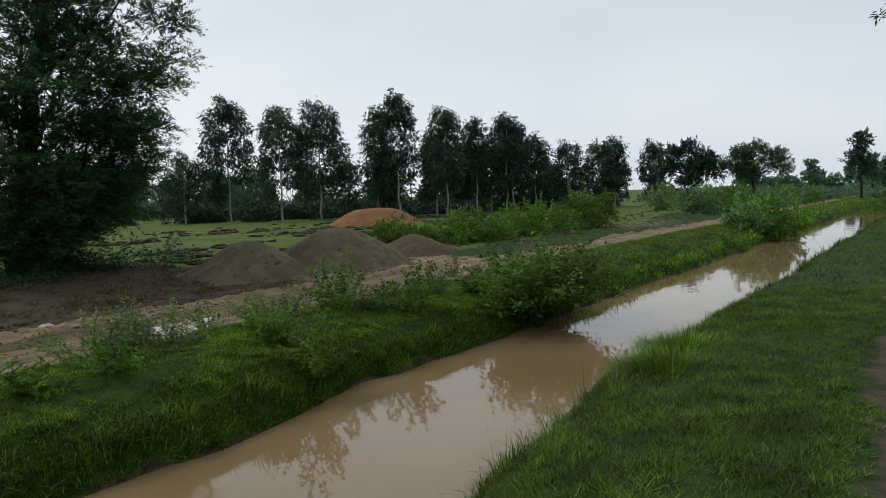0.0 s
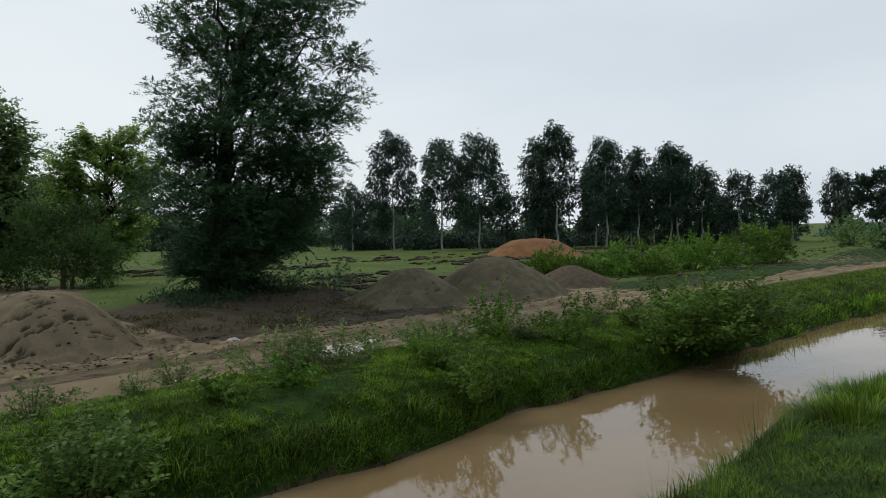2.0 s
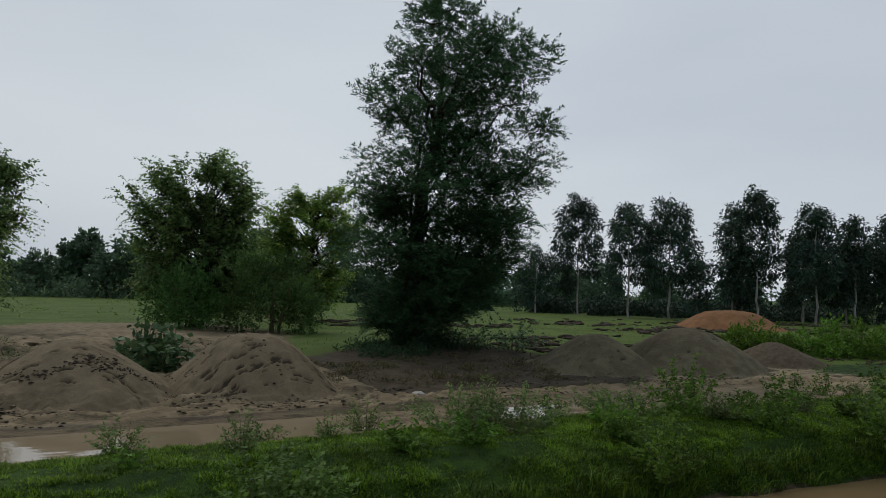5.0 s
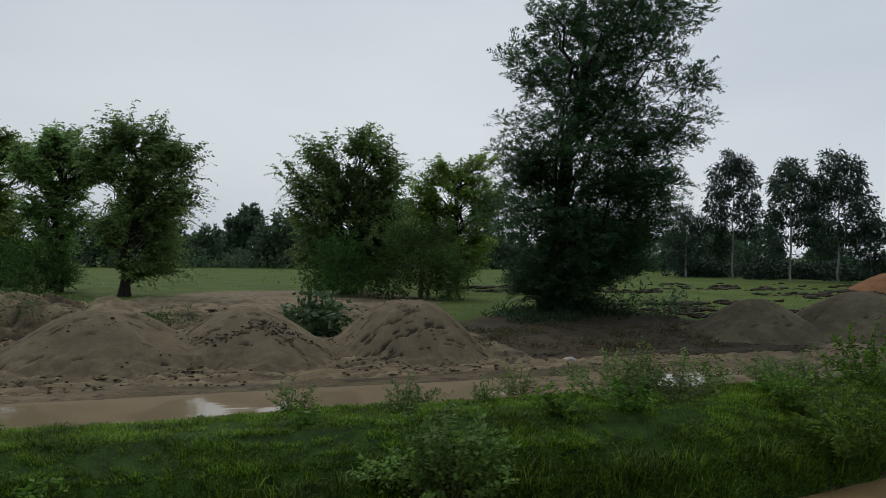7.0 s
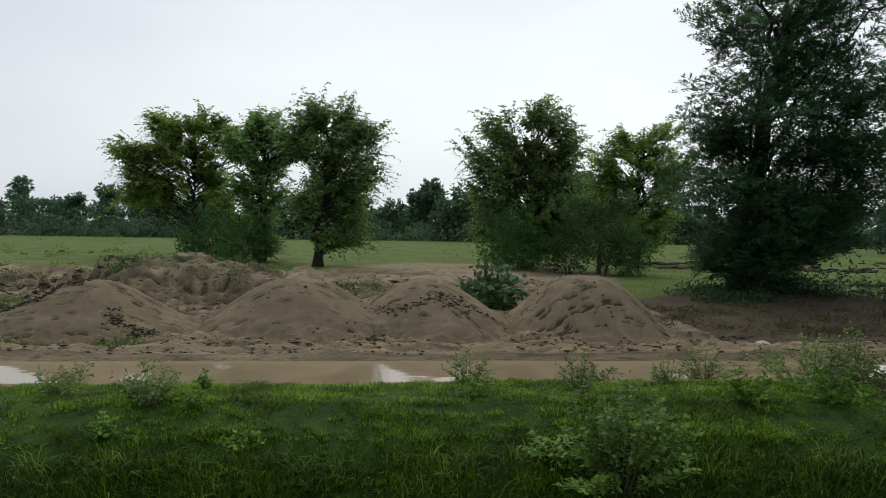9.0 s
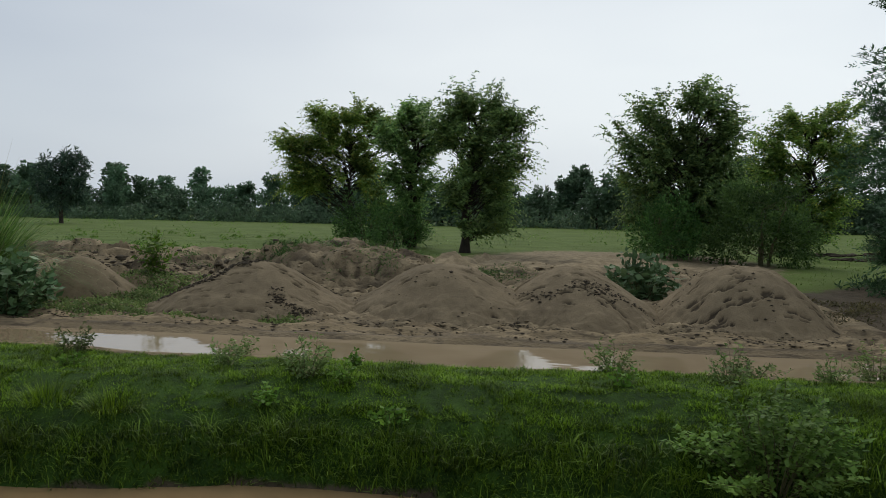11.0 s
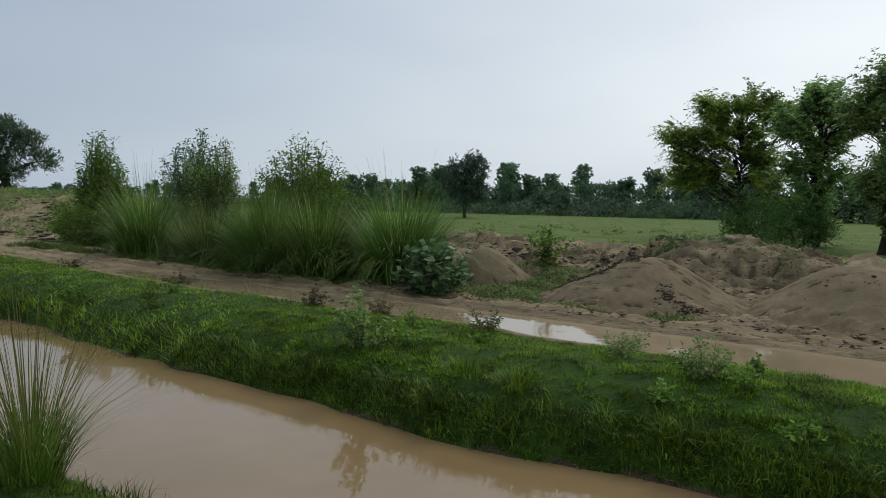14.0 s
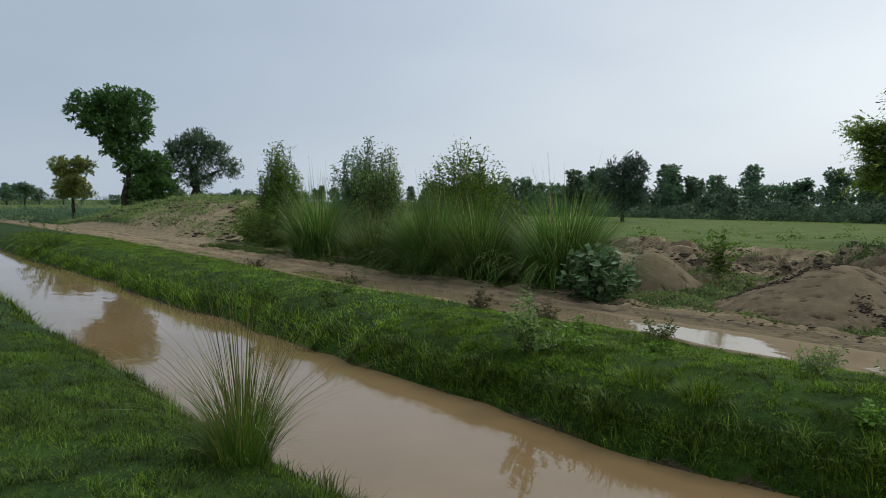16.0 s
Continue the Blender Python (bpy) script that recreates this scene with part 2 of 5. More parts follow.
c = mixed(nt, ragged(nt, "field"), turf, field)
c = mixed(nt, ragged(nt, "sand"), c, sandc)
c = mixed(nt, ragged(nt, "soil"), c, soil)
p = node(nt, "ShaderNodeBsdfPrincipled", Roughness=0.92)
p.inputs["Specular IOR Level"].default_value = 0.2
nt.links.new(c, p.inputs["Base Color"])
s = nt.nodes.new("ShaderNodeMath")
s.operation = "MULTIPLY_ADD"
s.inputs[1].default_value = 0.3
nt.links.new(n_fine, s.inputs[0])
nt.links.new(n_mid, s.inputs[2])
nt.links.new(bumped(nt, s.outputs[0], 0.7, 0.05), p.inputs["Normal"])
nt.links.new(p.outputs[0], out.inputs["Surface"])

# wet mud of the track: darker and glossier in the hollows, prints and ridge shaded by colour
M_TRACK, nt, out = blank("wet_mud_track")
n1, n2 = noisy(nt, 3.0, 5.0, 0.6, (0.35, 1, 1)), noisy(nt, 26.0, 3.0, 0.6, (0.5, 1, 1))
wet_shade = attr(nt, "wet_shade")
c = mixed(nt, ramped(nt, n1, 0.35, 0.65), (0.235, 0.175, 0.100), (0.350, 0.264, 0.156))
c = mixed(nt, ramped(nt, n2, 0.5, 0.75, 0.0, 0.4), c, (0.13, 0.10, 0.078))
# short dark dashes: shade of shoe prints, put into the colour
c = mixed(nt, ramped(nt, noisy(nt, 9.0, 3.0, 0.6, (0.4, 1, 1)), 0.56, 0.64, 0.0, 0.65), c, (0.085, 0.066, 0.044))
c = mixed(nt, wet_shade, c, (0.095, 0.070, 0.043))
p = node(nt, "ShaderNodeBsdfPrincipled")
nt.links.new(c, p.inputs["Base Color"])
nt.links.new(ramped(nt, wet_shade, 0, 1, 0.95, 0.7), p.inputs["Roughness"])
p.inputs["Specular IOR Level"].default_value = 0.15
nt.links.new(bumped(nt, n2, 0.8, 0.03), p.inputs["Normal"])
nt.links.new(p.outputs[0], out.inputs["Surface"])


# ---- shapes ----
rng = np.random.default_rng(7)


def lattice(ix, iy, seed):
    v = np.sin(ix * 127.1 + iy * 311.7 + seed * 74.7) * 43758.5453
    return v - np.floor(v)


def vnoise(x, y, seed=0):
    """Smooth value noise, -1 to 1."""
    x, y = np.asarray(x, float), np.asarray(y, float)
    ix, iy = np.floor(x), np.floor(y)
    fx, fy = x - ix, y - iy
    fx, fy = fx * fx * (3 - 2 * fx), fy * fy * (3 - 2 * fy)
    a, b = lattice(ix, iy, seed), lattice(ix + 1, iy, seed)
    c, d = lattice(ix, iy + 1, seed), lattice(ix + 1, iy + 1, seed)
    return (a + (b - a) * fx) * (1 - fy) * 2 + (c + (d - c) * fx) * fy * 2 - 1


def fbm(x, y, seed=0, octaves=4):
    s, a = 0, 0.5
    for k in range(octaves):
        s, a, x, y = s + a * vnoise(x, y, seed + k), a * 0.5, x * 2.03, y * 2.03
    return s


def step(v, lo, hi):
    t = np.clip((v - lo) / (hi - lo), 0, 1)
    return t * t * (3 - 2 * t)


def bump_at(x, y, cx, cy, rx, ry):
    return np.clip(1 - ((x - cx) / rx) ** 2 - ((y - cy) / ry) ** 2, 0, 1) ** 1.3


WATER = -0.5
PROFILE_Y = (-900, 1.7, 2.35, 2.75, 2.98, 3.5, 5.4, 5.98, 6.2, 6.6, 7.3, 8.2, 8.75, 9.05, 10.3, 12, 16, 900)
PROFILE_Z = (0.12, 0.12, 0.02, -0.24, -0.52, -0.9, -0.9, -0.52, -0.26, -0.02, 0.13, 0.09, 0.0, -0.04, 0.0, 0.04, 0.2, 0.2)


def dug(x, y):
    """Where sand was dug and dumped."""
    return step(x, -17, -13) * (1 - step(x, 3.5, 5.5)) * step(y, 10.4, 11.6) * (1 - step(y, 18 + 0.35 * (x + 17), 20 + 0.42 * (x + 17)))


def bend(x):
    """How far the canal and its track swing aside towards the east."""
    u = np.asarray(x, float) - 9.0
    return -0.035 * (u + np.sqrt(u * u + 9.0))


def height(x, y):
    """The lie of the land."""
    x, y = np.asarray(x, float), np.asarray(y, float)
    y = y - bend(x)
    sway = 0.16 * vnoise(x * 0.45, 0 * x, 3) + 0.10 * vnoise(x * 1.6, 0 * x, 4)
    bulge = 0.42 * np.exp(-((x - 7.3) / 1.5) ** 2) + 0.12 * step(x, 1, 3)
    edge = np.where(y < 4.4, -sway - bulge, sway) * (step(y, 1.2, 2.5) * (1 - step(y, 7.5, 9.0)))
    z = np.interp(y + edge, PROFILE_Y, PROFILE_Z)
    z = z + 0.05 * fbm(x * 0.6, y * 0.6, 11) * (1 - step(y, 8.6, 9.2)) * step(np.abs(y - 4.45), 1.6, 2.2)
    z = z + 0.05 * fbm(x * 0.35, y * 0.35, 12) * step(y, 10.5, 13)
    d = dug(x, y)
    z = z + d * (0.14 * step(y, 14.0, 18) + 0.18 * fbm(x * 0.8, y * 1.1, 13) + 0.06 * fbm(x * 2.6, y * 3.4, 14) - 0.06)
    z = z + (0.05 * fbm(x * 1.6, y * 4.0, 36) + 0.035 * fbm(x * 5, y * 9, 37, 2)) * step(y, 10.8, 11.2) * (1 - step(y, 13.5, 15)) * step(x, -16, -10) * (1 - step(x, 22, 30))
    # broken scarps and churned crumbs of the dug ground
    back = d * step(y, 13.6, 14.6) * (1 - 0.75 * step(x, -2.5, 0.5))
    back = back * (1 - 0.7 * bump_at(x, y, -4.4, 15.8, 2.2, 1.6))
    z = z + back * (0.24 * step(fbm(x * 0.5 + 3, y * 0.85, 71, 3), 0.0, 0.05) + 0.15 * step(fbm(x * 1.1, y * 1.6, 72, 3), 0.05, 0.11) - 0.14)
    z = z + d * (0.07 * (0.3 - np.abs(fbm(x * 3.3, y * 4.2, 73, 3))) + 0.07 * np.abs(fbm(x * 6, y * 7, 74, 3)))
    # scarp at the field's edge, the dug bank, the mound with a hollow
    z = z + 0.28 * bump_at(x, y, -12.5, 18.5, 5.5, 3.2)
    z = z + 0.66 * bump_at(x, y, -4.6, 16.4, 2.7, 1.8) * (1 + 0.25 * fbm(x * 1.5, y * 1.5, 15))
    z = z - 0.30 * bump_at(x, y, -4.0, 15.0, 1.3, 0.9) - 0.16 * step(bump_at(x, y, -3.9, 15.7, 0.6, 0.35), 0.1, 0.5) - 0.22 * bump_at(x, y, -6.2, 15.2, 1.0, 0.8)
    # sloping waste ground by the track, west
    z = z + 1.75 * bump_at(x, y, -43, 19.0, 19, 8.6) * (1 + 0.2 * fbm(x * 0.5, y * 0.5, 16) + 0.05 * fbm(x * 2, y * 2, 19)) * step(y, 11.4, 13)
    # low dump by the track, east
    z = z + 0.42 * bump_at(x, y, 40.5, 13.4, 5.5, 2.0)
    z = z + 0.10 * bump_at(x, y, 28, 11.6, 9, 2.0) * (1 + fbm(x * 2, y * 2, 17))
    # root mound of the big tree
    z = z + 0.22 * bump_at(x, y, 9.3, 17.4, 3.4, 2.6)
    return z


def track_mid(x):
    return 9.9 + 0.9 * step(-x, 12, 40) + bend(x)


def track_width(x):
    return 1 - 0.62 * step(x, 12, 22) - 0.42 * step(-x, 12, 22)


def track_height(x, y):
    """The track: a water-filled pan on one side, churned ridges on the other."""
    v = (y - track_mid(x)) / track_width(x)
    wetx = step(x, -15, -11) * (1 - step(x, 9.0, 12.5))
    isle = step(x, 2.0, 5.0)
    z = height(x, y) + 0.03 + 0.02 * fbm(x * 1.2, y * 3.0, 21) + 0.012 * fbm(x * 4, y * 9, 25, 3)
    pan = step(v, -1.2, -0.95) * (1 - step(v, 0.12 + 0.08 * vnoise(x * 0.7, 0 * x, 26), 0.34))
    floor_ = -0.055 + 0.02 * fbm(x * 0.8, y * 3.5, 22) + isle * (0.034 + 0.18 * fbm(x * 0.5, y * 5.0, 27))
    z = z + (floor_ - z) * pan * wetx
    dry_ruts = np.exp(-((v + 0.55) / 0.3) ** 2) + np.exp(-((v - 0.75) / 0.25) ** 2)
    z = z - 0.05 * dry_ruts * (1 - 0.8 * wetx) * (1 + 0.5 * vnoise(x * 0.6, y, 23))
    z = z + 0.06 * np.exp(-((v - 0.40 - 0.04 * vnoise(x * 0.5, 0 * x, 39)) / 0.055) ** 2) * (0.75 + 0.5 * vnoise(x * 1.3, 0 * x, 24)) * (0.3 + 0.7 * wetx)
    z = z + 0.045 * np.exp(-((v - 0.95) / 0.10) ** 2) * (0.5 + 0.8 * vnoise(x * 2.1, 0 * x, 28)) - 0.03 * np.exp(-((v - 0.72) / 0.10) ** 2) + (0.095 * fbm(x * 2.6, y * 9, 38, 3) + 0.03 * vnoise(x * 0.5, v * 16, 138)) * step(v, 0.3, 0.6)
    return z - 0.16 * step(np.abs(v), 1.25, 1.6)


def make_mesh(name, verts, faces, material, smooth=False):
    me = bpy.data.meshes.new(name)
    me.from_pydata(verts, [], faces)
    if smooth:
        me.polygons.foreach_set("use_smooth", np.ones(len(me.polygons), bool))
    if material:
        me.materials.append(material)
    return me


def strips_mesh(name, verts, quads, tris, material):
    """A mesh from arrays of vertices, quads and triangles."""
    me = bpy.data.meshes.new(name)
    verts = np.ascontiguousarray(verts, np.float32).reshape(-1, 3)
    nq, ntr = len(quads), len(tris)
    me.vertices.add(len(verts))
    me.vertices.foreach_set("co", verts.ravel())
    loops = np.concatenate([np.asarray(quads, np.int32).ravel(), np.asarray(tris, np.int32).ravel()])
    me.loops.add(len(loops))
    me.loops.foreach_set("vertex_index", loops)
    me.polygons.add(nq + ntr)
    me.polygons.foreach_set("loop_start", np.concatenate([np.arange(nq) * 4, nq * 4 + np.arange(ntr) * 3]).astype(np.int32))
    me.update(calc_edges=True)
    me.materials.append(material)
    return me


def part(name, me, parent, label=""):
    ob = new(name, me)
    ob.parent = parent
    return tagged(ob, label)


def thing(name, x, y, z, label, category, group="", kind=""):
    ob = new(name)
    ob.empty_display_size = 0.2
    ob.location = (x, y, z)
    return tagged(ob, label, category, group, kind)


def blades_mesh(name, base, h, w, lean, turn, material, curl=0.6):
    """Grass blades: base (n,3), height, width, lean (how far the tip goes sideways, of the height) and heading."""
    n = len(base)
    dx, dy = np.cos(turn), np.sin(turn)
    sx, sy = -dy * w * 0.5, dx * w * 0.5
    v = np.empty((n, 5, 3), np.float32)
    for k, (f, wid) in enumerate(((0.0, 1.0), (0.55, 0.8))):
        off = lean * h * (f ** (1 + curl))
        for s, col in ((-1, 0), (1, 1)):
            v[:, 2 * k + col, 0] = base[:, 0] + dx * off + s * sx * wid
            v[:, 2 * k + col, 1] = base[:, 1] + dy * off + s * sy * wid
            v[:, 2 * k + col, 2] = base[:, 2] + h * f
    v[:, 4, 0] = base[:, 0] + dx * lean * h
    v[:, 4, 1] = base[:, 1] + dy * lean * h
    v[:, 4, 2] = base[:, 2] + h * (1 - 0.3 * np.clip(lean, 0, 1.5))
    i = (np.arange(n) * 5)[:, None]
    return strips_mesh(name, v, i + np.array([[0, 1, 3, 2]]), i + np.array([[2, 3, 4]]), material)


def slivers_mesh(name, base, h, w, lean, turn, material):
    """Grass too fine to show its bend: one tapered sliver a blade."""
    n = len(base)
    dx, dy = np.cos(turn), np.sin(turn)
    v = np.empty((n, 3, 3), np.float32)
    for s, col in ((-0.5, 0), (0.5, 1)):
        v[:, col, 0] = base[:, 0] - dy * w * s
        v[:, col, 1] = base[:, 1] + dx * w * s
        v[:, col, 2] = base[:, 2]
    v[:, 2, 0] = base[:, 0] + dx * lean * h
    v[:, 2, 1] = base[:, 1] + dy * lean * h
    v[:, 2, 2] = base[:, 2] + h * (1 - 0.3 * np.clip(lean, 0, 1.5))
    i = (np.arange(n) * 3)[:, None]
    return strips_mesh(name, v, np.zeros((0, 4), int), i + np.array([[0, 1, 2]]), material)


def arching_mesh(name, base, length, w, lean, turn, material, segs=5, droop=1.0):
    """Long arching blades of reed grass."""
    n = len(base)
    dx, dy = np.cos(turn), np.sin(turn)
    v = np.empty((n, segs + 1, 2, 3), np.float32)
    for k in range(segs + 1):
        f = k / segs
        ang = lean * (0.45 + 0.45 * f)
        out_ = length * f * np.sin(ang)
        up = length * f * np.cos(ang) - droop * 0.25 * length * np.clip(lean - 0.5, 0, 2) * f ** 3
        wid = w * (1 - 0.9 * f ** 1.5) * 0.5
        for s, col in ((-1, 0), (1, 1)):
            v[:, k, col, 0] = base[:, 0] + dx * out_ - s * dy * wid
            v[:, k, col, 1] = base[:, 1] + dy * out_ + s * dx * wid
            v[:, k, col, 2] = base[:, 2] + up
    i = (np.arange(n) * (segs + 1) * 2)[:, None, None]
    k = (np.arange(segs) * 2)[None, :, None]
    quads = (i + k + np.array([0, 1, 3, 2])[None, None, :]).reshape(-1, 4)
    return strips_mesh(name, v, quads, np.zeros((0, 3), int), material)


def unit(v):
    return v / np.maximum(np.linalg.norm(v, axis=-1, keepdims=True), 1e-6)


def leaves_mesh(name, at, axis, length, width, material, r, flat=1.2):
    """Diamond leaves at the points, along the axes; flat: how far their faces turn to the sky."""
    n = len(at)
    side = unit(np.cross(axis, r.normal(size=(n, 3)) + np.array((0, 0, flat))))
    length, width = np.broadcast_to(length, n)[:, None], np.broadcast_to(width, n)[:, None]
    v = np.empty((n, 4, 3), np.float32)
    v[:, 0] = at
    v[:, 1] = at + axis * length * 0.45 + side * width * 0.5
    v[:, 2] = at + axis * length
    v[:, 3] = at + axis * length * 0.45 - side * width * 0.5
    i = (np.arange(n) * 4)[:, None]
    return strips_mesh(name, v, i + np.array([[0, 1, 2, 3]]), np.zeros((0, 3), int), material)


class Tubes:
    """Tapered, crooked limbs gathered into one mesh."""

    def __init__(self):
        self.v, self.f = [], []

    def limb(self, a, b, ra, rb, r, sides=6, segs=4, crook=0.08):
        a, b = np.array(a, float), np.array(b, float)
        d = b - a
        ln = np.linalg.norm(d) + 1e-6
        u = unit(np.cross(d, (0.3, 0.9, 0.1)))
        w = unit(np.cross(d, u))
        start = len(self.v)
        for k in range(segs + 1):
            f = k / segs
            c = a + d * f + (r.normal(size=3) * crook * ln * (0 < k < segs))
            rad = ra + (rb - ra) * f
            for q in range(sides):
                t = 2 * math.pi * q / sides
                self.v.append(tuple(c + (u * math.cos(t) + w * math.sin(t)) * rad))
        for k in range(segs):
            for q in range(sides):
                i, j = start + k * sides, start + (k + 1) * sides
                self.f.append((i + q, i + (q + 1) % sides, j + (q + 1) % sides, j + q))

    def mesh(self, name, material):
        return make_mesh(name, self.v, self.f, material, True)


def crown_points(lobes, clumps, r):
    """Clump centres in the lobes, most of them near the outside, and the way out of each."""
    wts = np.array([l[6] for l in lobes], float)
    pick = r.choice(len(lobes), clumps, p=wts / wts.sum())
    d = unit(r.normal(size=(clumps, 3)))
    rad = r.random(clumps) ** 0.45
    lo = np.array([l[:6] for l in lobes])[pick]
    c = lo[:, :3] + d * rad[:, None] * lo[:, 3:6]
    return c, unit(d * lo[:, 3:6]), pick


def make_tree(name, label, category, x, y, z, lobes, clumps, per, leaf, twig, material, bark, trunk=(0.2, 0.1), seed=1, droop=0.0, group="", trunk_top=None, spread=0.22, branches=60, trunks=1, crook=0.05, lumpy=True, shoots=0.0, fan=0.0, steep=0.0, plumed=False):
    """A tree: a crooked tapered trunk with limbs into each lobe of the crown, twigs, and leaves along the twigs.
    lobes: (side, deep, up, radii, weight), side and deep being across and along the line of sight."""
    r = np.random.default_rng(seed)
    dist = math.hypot(x, y - 0.5)
    rx, ry = (y - 0.5) / dist, -x / dist
    inset = 0.35 * twig
    loc = [(l[0] * rx + l[1] * -ry, l[0] * ry + l[1] * rx, l[2], max(0.3, l[3] - inset), max(0.3, l[4] - inset), max(0.25, l[5] - inset), l[6]) for l in lobes]
    tree = thing(name, x, y, z, label, category, group)
    if lumpy:
        more = []
        for l in loc:
            more.append((*l[:3], l[3] * 0.72, l[4] * 0.72, l[5] * 0.72, l[6] * 0.5))
            for _ in range(5):
                d = unit(r.normal(size=3) + np.array((0, 0, 0.2)))
                s = 0.34 + 0.22 * r.random()
                more.append((l[0] + d[0] * l[3] * 0.72, l[1] + d[1] * l[4] * 0.72, l[2] + d[2] * l[5] * 0.75, l[3] * s, l[4] * s, l[5] * s, l[6] * 0.22))
        tips = more
    else:
        tips = loc
    c, way, pick = crown_points(tips, clumps, r)
    if fan:
        # twigs point away from the stem, upwards in the top of the crown and level below
        mid = np.average(np.array([l[:2] for l in loc]), axis=0, weights=[l[6] for l in loc])
        top = c[:, 2].max()
        out_ = np.stack([c[:, 0] - mid[0], c[:, 1] - mid[1], top * (0.5 * np.clip(c[:, 2] / top - 0.45, 0, 1) + 0.05)], 1)
        way = unit(way * (1 - fan) + unit(out_) * fan)
    way = unit(way + r.normal(size=way.shape) * (0.45 - 0.2 * fan) + np.array((0, 0, (0.35 - droop * 1.6) * (1 - fan))))
    # leaves along the twigs
    f = r.random((clumps, per, 1)) ** 0.8
    ln = twig * (0.6 + 0.8 * r.random((clumps, 1, 1)))
    if shoots:
        up = r.random(clumps) < shoots * np.clip((c[:, 2] / c[:, 2].max() - 0.45) * 2, 0, 1)
        way[up] = unit(way[up] * 0.6 + np.array((0, 0, 1.0)))
        ln[up] *= 1.5
    at = c[:, None] + way[:, None] * f * ln + r.normal(size=(clumps, per, 3)) * spread * twig * (1.1 - 0.6 * f)
    at[..., 2] -= droop * 0.5 * ln[..., 0] * f[..., 0] ** 2
    axis = unit(way[:, None] * 0.9 + r.normal(size=(clumps, per, 3)) * 0.6 + np.array((0, 0, -droop)))
    if plumed:
        # leaflets in two level rows along each twig
        side = unit(np.cross(way, np.array((0, 0, 1.0)) + r.normal(size=way.shape) * 0.25))
        sign = np.where(np.arange(per) % 2 == 0, 1.0, -1.0)[None, :, None]
        at = c[:, None] + way[:, None] * f * ln + r.normal(size=(clumps, per, 3)) * 0.05 * twig
        at[..., 2] -= 0.22 * ln[..., 0] * f[..., 0] ** 2
        axis = unit(way[:, None] * 0.55 + side[:, None] * sign * 0.8 + r.normal(size=at.shape) * 0.22)
    size = 0.7 + 0.6 * r.random(clumps * per)
    at = at.reshape(-1, 3)
    at[:, 2] = np.maximum(at[:, 2], 0.03)
    axis = axis.reshape(-1, 3)
    part("crown", leaves_mesh("crown", at, axis, leaf[0] * size, leaf[1] * size, material, r, 2.6 if plumed else 1.2), tree)
    # trunk, limbs and twigs
    tb, limbs = Tubes(), []
    top = trunk_top or max(l[2] for l in lobes) * 0.75
    head = np.average(np.array([l[:2] for l in loc]), axis=0, weights=[l[6] for l in loc])
    for k in range(trunks):
        off = r.normal(size=2) * 0.18 * (trunks > 1)
        tip = np.array((head[0] * 0.8 + off[0] * 3, head[1] * 0.8 + off[1] * 3, top))
        fork = np.array((off[0] + tip[0] * 0.15, off[1] + tip[1] * 0.15, top * 0.38))
        tb.limb((off[0], off[1], -0.12), fork, trunk[0] * 1.25, trunk[0] * 0.85, r, 8, 4, 0.02)
        tb.limb(fork, tip, trunk[0] * 0.85, trunk[1], r, 7, 5, crook)
        for l in loc:
            f0 = min(0.95, max(0.1 + 0.12 * (steep > 0), (l[2] - 0.9 * l[5] - steep) / top))
            foot = fork + (tip - fork) * max(0, (f0 - 0.38) / 0.62) if f0 > 0.38 else fork * f0 / 0.38
            if steep and loc.index(l) % 5:
                continue
            if branches >= 50 and k == 0:
                lb = Tubes()
                lb.limb(foot, l[:3], trunk[1] * (0.85 - 0.15 * (steep > 0)), trunk[1] * 0.2, r, 6, 5, 0.06)
                limbs.append(lb.mesh("limb", bark))
            else:
                tb.limb(foot, l[:3], trunk[1] * 0.7, trunk[1] * 0.25, r, 6, 4, 0.06)
    stem = part("trunk", tb.mesh("trunk", bark), tree)
    for me in limbs:
        part("limb", me, stem)
    if not branches:
        return tree
    tb = Tubes()
    for k in r.choice(clumps, min(branches, clumps), replace=False):
        tb.limb(tips[pick[k]][:3], c[k], trunk[1] * 0.32, 0.008, r, 4, 3, 0.06)
    for k in r.choice(clumps, min(branches * 5, clumps), replace=False):
        tb.limb(c[k] - way[k] * twig * 0.5, c[k] + way[k] * ln[k, 0, 0], 0.012, 0.004, r, 3, 1, 0)
    tagged(part("twigs", tb.mesh("twigs", bark), tree), kind="stuff")
    return tree


